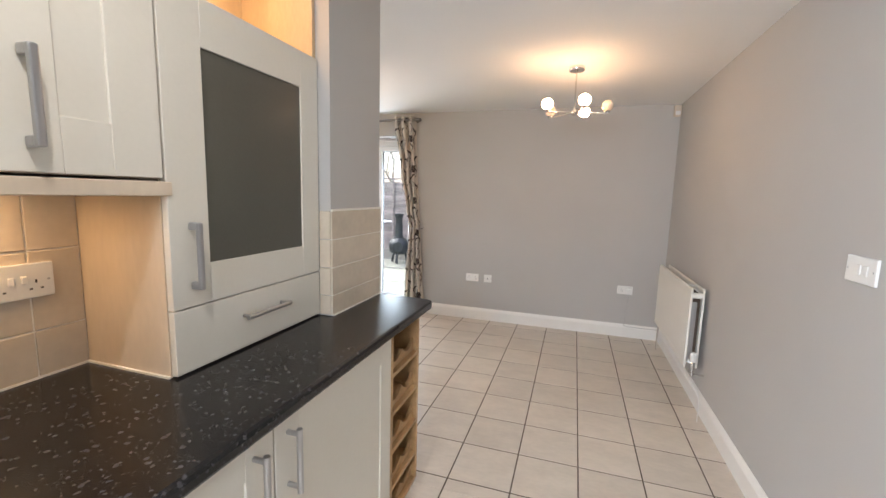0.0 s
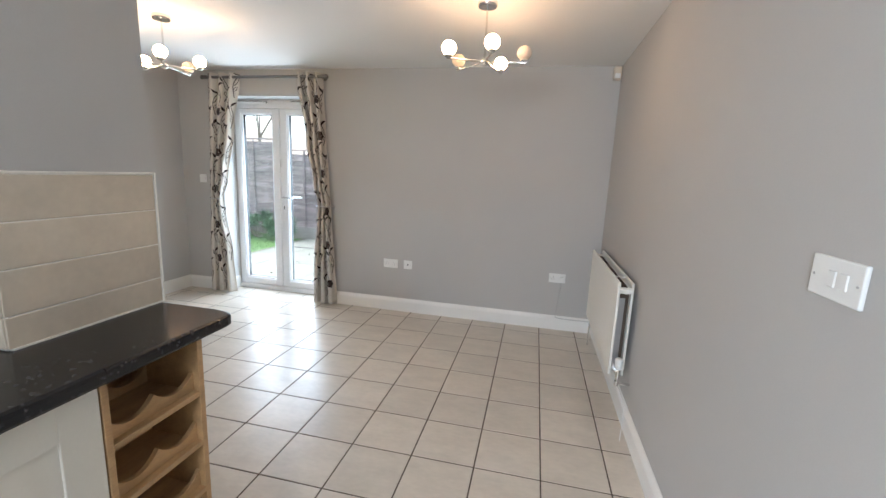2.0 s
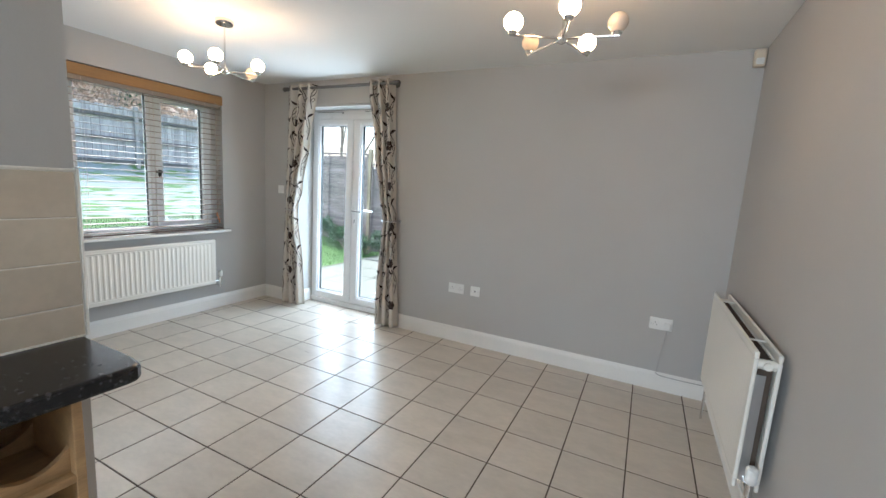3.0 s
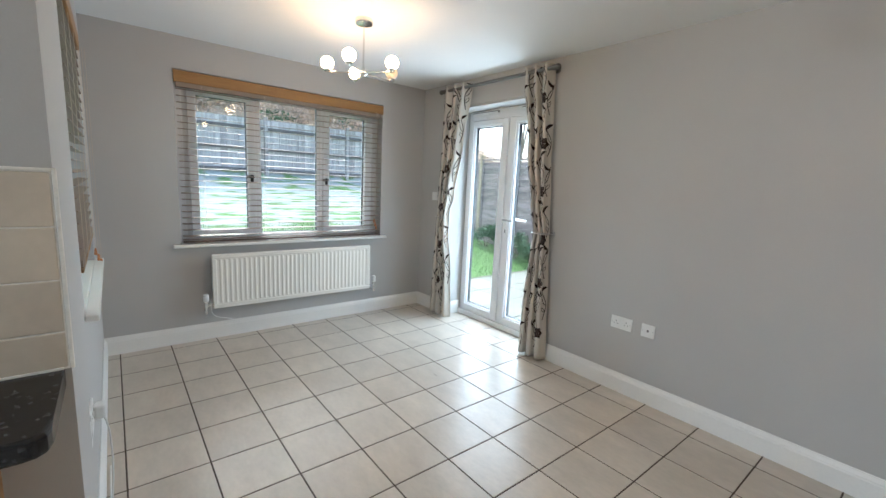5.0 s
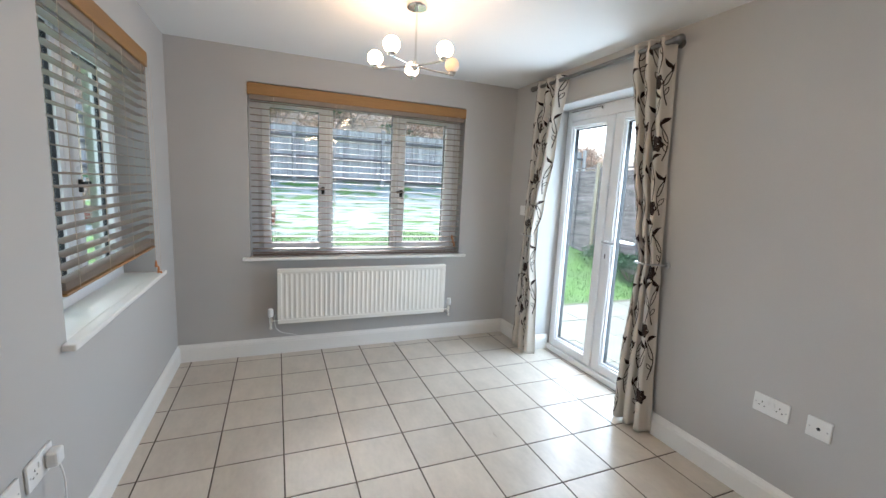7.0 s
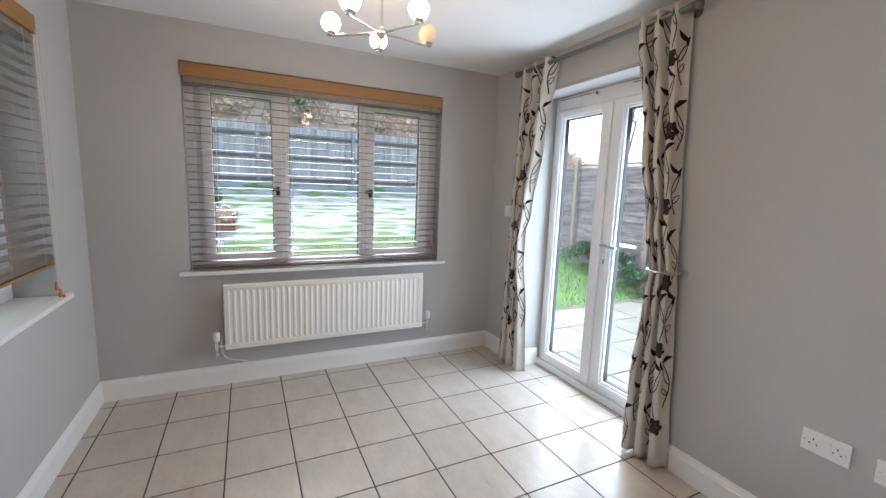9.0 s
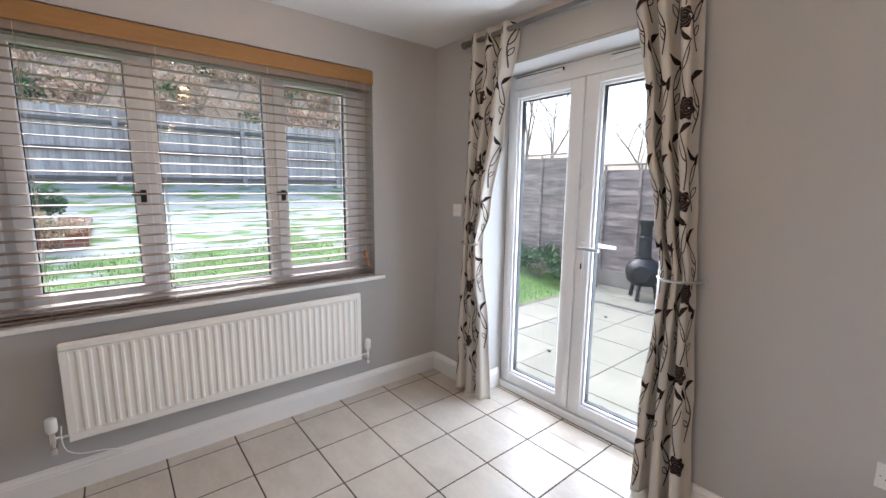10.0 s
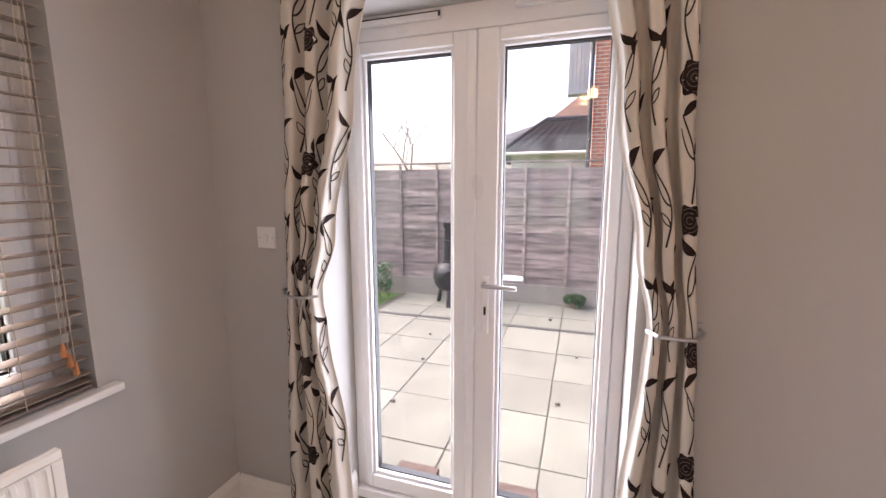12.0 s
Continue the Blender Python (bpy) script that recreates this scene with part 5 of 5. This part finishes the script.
for a in (40, 160, 280):
    c, s = math.cos(radians(a)), math.sin(radians(a))
    part("leg", tubes(((CX + 0.10 * c, CY + 0.10 * s, 0.16), (CX + 0.165 * c, CY + 0.165 * s, 0.05), 0.032, 0.025), ((CX + 0.165 * c, CY + 0.165 * s, 0.05), (CX + 0.195 * c, CY + 0.195 * s, -0.097), 0.025, 0.03), n=8), IRON, ch)


def leaf_cloud(name, centres, count, size, material, label, category, seed, parent=None, kind=""):
    """Many small folded leaves round the given centres (x, y, z, radius)."""
    r = np.random.default_rng(seed)
    vs, fs = [], []
    for i in range(count):
        cx, cy, cz, rad = centres[int(r.integers(len(centres)))]
        d = r.normal(size=3)
        d = d / np.linalg.norm(d) * rad * r.uniform(0.35, 1.0)
        p = np.array((cx, cy, cz)) + d * np.array((1, 1, 0.8))
        a, b = r.normal(size=3), r.normal(size=3)
        a /= np.linalg.norm(a)
        b -= a * (a @ b)
        b /= np.linalg.norm(b)
        s = size * r.uniform(0.6, 1.3)
        nrm = np.cross(a, b) * s * 0.18
        k = len(vs)
        vs += [tuple(p - a * s), tuple(p + b * s * 0.45 + nrm), tuple(p + a * s), tuple(p - b * s * 0.45 + nrm)]
        fs += [(k, k + 1, k + 2), (k, k + 2, k + 3)]
    me = bpy.data.meshes.new(name)
    me.from_pydata(vs, [], fs)
    me.materials.append(material)
    ob = new(name, me)
    if parent:
        ob.parent = parent
        ob.matrix_parent_inverse = Matrix.Translation(parent.location).inverted()
        return ob
    return tagged(ob, label, category, kind=kind)


def shrub(x, y, z, r, mat_, seed, label):
    rg = random.Random(seed)
    s = thing("shrub", (x, y, z), label, "shrub", "garden shrubs")
    st = bmesh.new()
    cs = []
    for k in range(7):
        a = rg.uniform(0, 6.28)
        tip = (x + r * 0.7 * math.cos(a), y + r * 0.7 * math.sin(a), z + r * rg.uniform(0.7, 1.4))
        tube(st, (x, y, z - 0.03), tip, 0.012, 0.004, n=6)
        cs.append((*tip, r * 0.5))
    part("stems", st, BARK, s)
    leaf_cloud("leaves", cs, 900, 0.035, mat_, "", "", seed, parent=s)


shrub(-4.75, 8.15, -0.12, 0.30, LEAFG, 1, "low green evergreen shrub at the lawn edge")
shrub(-5.35, 8.25, -0.12, 0.36, LEAFG, 2, "low green evergreen shrub at the lawn edge")
shrub(-6.2, 8.3, 0.0, 0.34, LEAFG, 3, "low green evergreen shrub at the lawn edge")
shrub(-2.05, 8.50, -0.10, 0.11, LEAFG, 5, "small green weed at the foot of the fence")


def bare_tree(x, y, z, h, seed, label, crown_mat=None, leaves=0):
    rg = random.Random(seed)
    t_ = thing("tree", (x, y, z), label, "tree", "trees behind the fences")
    tr, br = bmesh.new(), bmesh.new()
    tips = []

    def limb(bm, p, d, ln, r, depth):
        q = p + d * ln
        tube(bm, p, q, r, r * 0.62, n=6 if depth < 2 else 4)
        if depth >= 4:
            tips.append(q)
            return
        for k in range(3 if depth < 3 else 2):
            nd = (d + Vector((rg.uniform(-0.75, 0.75), rg.uniform(-0.75, 0.75), rg.uniform(-0.1, 0.55)))).normalized()
            limb(br, q if k else p + d * ln * 0.75, nd, ln * rg.uniform(0.58, 0.78), r * 0.55, depth + 1)

    limb(tr, Vector((x, y, z - 0.1)), Vector((rg.uniform(-0.06, 0.06), rg.uniform(-0.06, 0.06), 1)).normalized(), h * 0.38, h * 0.017, 0)
    part("trunk", tr, BARK, t_)
    part("branches", br, BARK, t_)
    if leaves:
        leaf_cloud("crown", [(p.x, p.y, p.z, h * 0.07) for p in tips], leaves, 0.07, crown_mat, "", "", seed, parent=t_)


for k, (x, y, h) in enumerate([(-17, -1.5, 7), (-19, 1.5, 8), (-16.5, 3.5, 6.5), (-20, 5.5, 9), (-17.5, 7.5, 7), (-16.0, 9.5, 6), (-21, 10.5, 9), (-18, 13, 8), (-15, 14.5, 6)]):
    bare_tree(x, y, ground_z(x, y), h, 20 + k, "bare winter tree on the bank behind the fence", LEAFB, 900 if k % 2 else 0)
for k, (x, y, h) in enumerate([(-10.5, 15.5, 5.0), (-8.0, 17.5, 4.6), (-13, 17, 6.0)]):
    bare_tree(x, y, ground_z(x, y) - 0.1, h, 50 + k, "bare winter tree beyond the garden fence")
rb = random.Random(31)
bank = []
for i in range(340):
    x, y = rb.uniform(-19.0, -14.2), rb.uniform(-7, 17)
    bank.append((x, y, ground_z(x, y) + 0.1, rb.uniform(0.35, 0.75)))
leaf_cloud("bank_bracken", bank, 100000, 0.075, LEAFB, "brown winter bracken covering the bank", "undergrowth", 8, kind="stuff")
ivy = []
for i in range(26):
    x, y = rb.uniform(-18.5, -14.4), rb.uniform(-6, 9)
    ivy.append((x, y, ground_z(x, y) + 0.3, rb.uniform(0.3, 0.6)))
leaf_cloud("bank_ivy", ivy, 3000, 0.07, LEAFG, "dark green ivy on the bank", "undergrowth", 9, kind="stuff")
tw = bmesh.new()
for i in range(260):
    x, y = rb.uniform(-19, -14), rb.uniform(-7, 16)
    z = ground_z(x, y)
    p = Vector((x, y, z - 0.1))
    for k in range(3):
        q = p + Vector((rb.uniform(-0.35, 0.35), rb.uniform(-0.35, 0.35), rb.uniform(0.3, 0.7)))
        tube(tw, p, q, 0.022 - 0.006 * k, 0.016 - 0.006 * k, n=4)
        p = q
tagged(solo("bank_saplings", tw, BARK, "thin bare saplings standing on the bank", "undergrowth"), kind="stuff")

# neighbouring buildings beyond the north fence
nb_ = thing("bungalow", (-2.2, 16, 0), "low pale-rendered bungalow with a grey tiled hip roof", "house")
part("wall", boxes((-3.75, 0.4, 13.9, 18.7, -0.2, 2.24)), RENDERW, nb_)
rf = bmesh.new()
EAVE, RISE, rows_, cols = 2.24, 1.13, 14, 36
for a, b, r0, r1 in (((-4.0, 13.6), (0.7, 13.6), (-3.1, 16.3), (-0.2, 16.3)), ((-4.0, 19.0), (-4.0, 13.6), (-3.1, 16.3), (-3.1, 16.3))):
    for j in range(rows_):
        prev = None
        for i in range(cols + 1):
            s = i / cols
            wave = 0.03 * (i % 2)
            lx, ly = a[0] + (b[0] - a[0]) * s, a[1] + (b[1] - a[1]) * s
            hx, hy = r0[0] + (r1[0] - r0[0]) * s, r0[1] + (r1[1] - r0[1]) * s
            cur = [rf.verts.new((lx + (hx - lx) * f, ly + (hy - ly) * f, EAVE + RISE * f + dz + wave)) for f, dz in ((j / rows_, 0.035), ((j + 1) / rows_, 0.0))]
            if prev:
                rf.faces.new((prev[0], cur[0], cur[1], prev[1]))
            prev = cur
part("roof", rf, ROOFT, nb_)
deck = bmesh.new()
dv = [deck.verts.new(p) for p in ((-4.0, 13.62, 2.22), (0.7, 13.62, 2.22), (-0.2, 16.3, 3.35), (-3.1, 16.3, 3.35), (-4.0, 19.0, 2.22), (0.7, 19.0, 2.22))]
for idx in ((0, 1, 2, 3), (0, 3, 4), (3, 2, 5, 4), (1, 5, 2), (0, 4, 5, 1)):
    deck.faces.new([dv[q] for q in idx])
part("roof_deck", deck, ROOFT, nb_)
wing = bmesh.new()
wv = [wing.verts.new(p) for p in ((-3.9, 13.9, 2.25), (-3.1, 16.5, 3.37), (-4.1, 17.0, 3.18), (-4.7, 17.0, 3.0), (-4.6, 13.9, 2.25), (-3.1, 19.0, 2.2), (-4.7, 19.0, 2.2))]
for idx in ((0, 1, 2, 3, 4), (1, 5, 6, 3, 2), (4, 3, 6), (0, 4, 6, 5), (0, 5, 1)):
    wing.faces.new([wv[q] for q in idx])
part("wing_roof", wing, ROOFT, nb_)
part("ridge", tubes(((-3.1, 16.3, 3.40), (-0.2, 16.3, 3.40), 0.07), ((-4.0, 13.6, 2.28), (-3.1, 16.3, 3.40), 0.06), n=10), ROOFT, nb_)
part("gutter", tubes(((-4.0, 13.56, 2.21), (0.7, 13.56, 2.21), 0.04), n=10), RENDERW, nb_)
fh = thing("far_house", (-2, 24, 0), "distant house with a brown tiled roof", "house")
part("wall", boxes((-3.6, 3, 22.2, 27, -0.2, 4.0)), RENDERW, fh)
fr_ = bmesh.new()
vf = [fr_.verts.new(p) for p in ((-3.9, 22, 3.9), (3.2, 22, 3.9), (3.2, 24.6, 6.2), (-1.6, 24.6, 6.2), (-3.9, 27.2, 3.9), (3.2, 27.2, 3.9))]
for idx in ((0, 1, 2, 3), (0, 3, 4), (3, 2, 5, 4)):
    fr_.faces.new([vf[q] for q in idx])
part("roof", fr_, mat("brown_roof_tile", (0.12, 0.065, 0.045), 0.85, var=0.15, bump=0.3), fh)


def brick_wall_material():
    m = mat("red_brickwork", (0.36, 0.13, 0.085), 0.85, var=0.12)
    n, l = m.node_tree.nodes, m.node_tree.links
    b = n["Principled BSDF"]
    tc = n.new("ShaderNodeTexCoord")
    sp = n.new("ShaderNodeSeparateXYZ")
    cb = n.new("ShaderNodeCombineXYZ")
    su = n.new("ShaderNodeMath")
    l.new(tc.outputs["Object"], sp.inputs[0])
    l.new(sp.outputs[0], su.inputs[0])
    l.new(sp.outputs[1], su.inputs[1])
    l.new(su.outputs[0], cb.inputs[0])
    l.new(sp.outputs[2], cb.inputs[1])
    br = n.new("ShaderNodeTexBrick")
    br.inputs["Scale"].default_value = 1.0
    br.inputs["Brick Width"].default_value, br.inputs["Row Height"].default_value, br.inputs["Mortar Size"].default_value = 0.225, 0.075, 0.008
    br.inputs["Color1"].default_value, br.inputs["Color2"].default_value, br.inputs["Mortar"].default_value = (0.40, 0.13, 0.08, 1), (0.28, 0.09, 0.06, 1), (0.42, 0.38, 0.33, 1)
    l.new(cb.outputs[0], br.inputs["Vector"])
    l.new(br.outputs["Color"], b.inputs["Base Color"])
    return m


BRICKWALL = brick_wall_material()
bh = thing("brick_house", (1.0, 16, 0), "tall red brick house with a black downpipe", "house")
part("wall", boxes((-1.87, 4.5, 12.6, 13.3, -0.2, 6.0), (0.9, 4.5, 13.3, 19.0, -0.2, 6.0)), BRICKWALL, bh)
part("boxed_eave", boxes(*[(-2.40 + 0.085 * k, -2.325 + 0.085 * k, 12.75, 13.1, 3.35, 5.9) for k in range(5)], (-2.39, -1.99, 12.77, 13.08, 3.36, 5.89), bevel=0.004), CLAD, bh, "grey vertical cladding")
part("downpipe", tubes(((-1.93, 12.56, 0), (-1.93, 12.56, 5.9), 0.04), n=10), IRON, bh)
part("fascia", boxes((-1.95, 4.7, 12.4, 19.2, 5.9, 6.15)), RENDERW, bh)
rr_ = bmesh.new()
va = [rr_.verts.new(p) for p in ((-2.0, 12.7, 6.1), (4.8, 12.7, 6.1), (4.8, 19.3, 6.1), (-2.0, 19.3, 6.1), (-2.0, 16, 8.6), (4.8, 16, 8.6))]
for idx in ((0, 1, 5, 4), (2, 3, 4, 5), (0, 4, 3), (1, 2, 5), (0, 3, 2, 1)):
    rr_.faces.new([va[i] for i in idx])
part("roof", rr_, ROOFT, bh)

# brick garden wall seen past the lawn, south-west
bw = thing("garden_wall", (-9.0, 1.2, 0.3), "red brick raised bed wall beside the lawn", "garden wall")
part("front_wall", boxes((-9.22, -9.0, -1.2, 2.42, 0.0, 0.74)), BRICKWALL, bw)
part("side_wall", boxes((-12.4, -9.22, 2.20, 2.42, 0.0, 0.74)), BRICKWALL, bw)
part("coping", boxes((-9.25, -8.97, -1.2, 2.45, 0.74, 0.78), (-12.4, -9.25, 2.17, 2.45, 0.74, 0.78), bevel=0.006), BRICK1, bw)
part("soil", boxes((-12.4, -9.22, -1.2, 2.20, 0.3, 0.72)), JOINTM, bw)
for k, (x, y, r) in enumerate([(-9.7, 1.85, 0.30), (-9.9, 1.2, 0.38), (-9.6, 0.4, 0.32), (-10.8, 1.7, 0.36), (-9.6, -0.5, 0.34)]):
    shrub(x, y, 0.72, r, LEAFB if k % 3 == 1 else LEAFG, 60 + k, "straggly shrub growing in the raised brick bed")

for k, (x, y) in enumerate([(-8.78, 2.05), (-8.80, 1.45)]):
    shrub(x, y, ground_z(x, y), 0.34, LEAFB, 80 + k, "pale brown winter shrub in front of the brick bed")

# south-west corner: tan fence with a lattice above and a pale kerb at its foot
pale_board = mesh_of("board", boxes((-0.011, 0.011, -0.052, 0.052, 0, 1.08)), POSTM)
sf = thing("trellis_fence", (-9.95, -3.9, 0.55), "pale timber fence with a white lattice trellis above", "fence")
for k in range(54):
    piece("board", pale_board, sf, pose(-9.95, -6.7 + 0.105 * k, 0.58))
la = bmesh.new()
for k in range(-8, 50):
    y = -6.8 + 0.14 * k
    for sgn in (-1, 1):
        p, q = Vector((-9.95 + 0.012 * sgn, y, 1.66)), Vector((-9.95 + 0.012 * sgn, y + sgn * 0.72, 2.38))
        if -6.85 < p.y < -1.0 and -6.85 < q.y < -1.0:
            tube(la, p, q, 0.013, n=4)
part("lattice", la, RENDERW, sf, "white painted lattice")
for y in (-6.8, -3.9, -1.02):
    part("post", boxes((-10.0, -9.9, y - 0.05, y + 0.05, 0.4, 2.45), bevel=0.006), POSTM, sf)
solo("garden_kerb", boxes((-9.85, -9.45, -6.8, -1.25, 0.42, 0.68), bevel=0.012), RENDERW, "pale stone kerb along the foot of the fence", "kerb")
leaf_cloud("climbing_ivy", [(-9.8, -5.2, 1.5, 0.4), (-9.8, -3.0, 1.9, 0.4), (-9.8, -1.5, 1.0, 0.3)], 700, 0.05, LEAFG, "green ivy climbing the trellis", "climbing plant", 12, kind="stuff")

# loose bits on the patio
for k, (x, y, r) in enumerate([(-3.24, 5.70, 0.018), (-3.30, 6.45, 0.014), (-3.45, 7.05, 0.015), (-2.12, 6.02, 0.016), (-2.42, 5.16, 0.02), (-2.30, 7.9, 0.02), (-2.0, 6.9, 0.012)]):
    b_ = bmesh.new()
    ball(b_, (x, y, -0.095 + r * 0.6), r, sx=1.2, sz=0.7, u=10, v=7)
    solo("pebble", b_, STONE, "small dark pebble lying on the patio", "pebble", "patio pebbles", smooth=True)
for x in (-2.78, -2.27):
    solo("loose_brick", boxes((x - 0.11, x + 0.11, 4.97, 5.07, -0.099, -0.034), bevel=0.004), BRICK1, "single red brick lying outside the doors", "brick", "loose bricks")


# ---- pieces: paving, wall tiles, floor tiles ----
pv = structure("pavement", boxes((-4.46, 3.0, 4.845, 8.58, -0.16, -0.108)), JOINTM, "patio bed with mossy joints", "patio")
SL = 0.545
slab = mesh_of("slab", boxes((-SL / 2 + 0.004, SL / 2 - 0.004, -SL / 2 + 0.004, SL / 2 - 0.004, -0.03, 0.0), bevel=0.003), SLABM)
rg_ = random.Random(5)
for i in range(-5, 6):
    for j in range(-2, 8):
        x, y = -2.72 + SL * (i + 0.5), 5.315 + SL * (j + 0.5)
        if -4.46 < x - SL / 2 + 0.04 and x < 1.6 and 4.80 < y - SL / 2 + 0.06 and y + SL / 2 < 8.66 and not (7.44 < y - 0.20 < 7.46):
            piece("slab", slab, pv, pose(x, y, -0.1 + rg_.uniform(-0.002, 0.002), rg_.uniform(-0.12, 0.12), rg_.uniform(-0.12, 0.12), rg_.choice((0, 180))))
dr = thing("drain_channel", (-2.4, 7.60, -0.1), "slotted grey drain channel across the patio", "drain")
part("channel", boxes((-4.4, 1.5, 7.562, 7.638, -0.105, -0.0955)), mat("dark_drain_plastic", (0.10, 0.10, 0.10), 0.6), dr)
slot = mesh_of("slot", boxes((-0.009, 0.009, -0.028, 0.028, -0.001, 0.001)), DARKHOLE)
for k in range(110):
    piece("slot", slot, dr, pose(-4.3 + 0.032 * k, 7.60, -0.0948))

# splashback tiles
st_ = structure("trim_splash_bed", boxes((KBACK, KBACK + 0.0082, -0.348, 0.7495, KTOP, 1.428), (PIER, PIER + 0.0082, 1.375, PEND - 0.002, KTOP, 1.352)), CAULK, "pale grout behind the wall tiles", "grout")
sq = mesh_of("tile", boxes((0.0, 0.006, 0.002, 0.198, 0.002, 0.198), bevel=0.002, seg=2), SPLASH)
for k in range(4):
    piece("tile", sq, st_, pose(KBACK + 0.004, 0.436 - 0.2 * k, 1.062))


def cut_tile(x, y0, y1, z0, z1):
    me = mesh_of("tile", boxes((0, 0.007, 0.0015, y1 - y0 - 0.0015, 0.0015, z1 - z0 - 0.0015), bevel=0.002, seg=2), SPLASH)
    piece("tile", me, st_, pose(x, y0, z0))


for y0, y1 in ((0.636, 0.749), (0.436, 0.636), (0.236, 0.436), (0.036, 0.236), (-0.164, 0.036), (-0.346, -0.164)):
    cut_tile(KBACK + 0.004, y0, y1, KTOP + 0.004, 1.062)
    cut_tile(KBACK + 0.004, y0, y1, 1.264, 1.427)
cut_tile(KBACK + 0.004, 0.636, 0.749, 1.062, 1.264)
cut_tile(KBACK + 0.004, -0.346, -0.164, 1.062, 1.264)
for z0, z1 in ((KTOP + 0.003, 1.022), (1.022, 1.132), (1.132, 1.242), (1.242, 1.352)):
    cut_tile(PIER + 0.003, 1.367, PEND - 0.003, z0, z1)
    end_me = mesh_of("tile", boxes((0, 0.007, 0.0015, 0.0485, 0.0015, z1 - z0 - 0.0015), bevel=0.002, seg=2), SPLASH)
    piece("tile", end_me, st_, pose(-0.9235, 1.3742, z0, 0, 0, -90))

# floor tiles
TP, TX, TY, GAP = 0.3168, 0.120, 2.798, 0.0034
fl = bpy.data.objects["floor"]
whole = mesh_of("tile", boxes((GAP, TP - GAP, GAP, TP - GAP, -0.009, 0.0), bevel=0.0018, seg=2), TILE)
zones = ((WEST, EAST, SOUTH, NORTH), (KDOOR - 0.08, KEAST, KSOUTH, HALL), (PIER, EAST, HALL, SOUTH), (D0, D1, NORTH, 4.72))
tr_ = random.Random(9)
for i in range(-12, 7):
    for j in range(-15, 7):
        x0, y0 = TX + TP * i, TY + TP * j
        for zx0, zx1, zy0, zy1 in zones:
            a, b, c, d = max(x0, zx0), min(x0 + TP, zx1), max(y0, zy0), min(y0 + TP, zy1)
            if b - a < 0.012 or d - c < 0.012:
                continue
            if b - a > TP - 1e-4 and d - c > TP - 1e-4:
                piece("tile", whole, fl, pose(x0, y0, 0))
            else:
                g0 = GAP if a == x0 else 0.0
                g1 = GAP if b == x0 + TP else 0.0
                h0 = GAP if c == y0 else 0.0
                h1 = GAP if d == y0 + TP else 0.0
                me = mesh_of("tile", boxes((g0, b - a - g1, h0, d - c - h1, -0.009, 0.0), bevel=0.0018), TILE)
                piece("tile", me, fl, pose(a, c, 0))
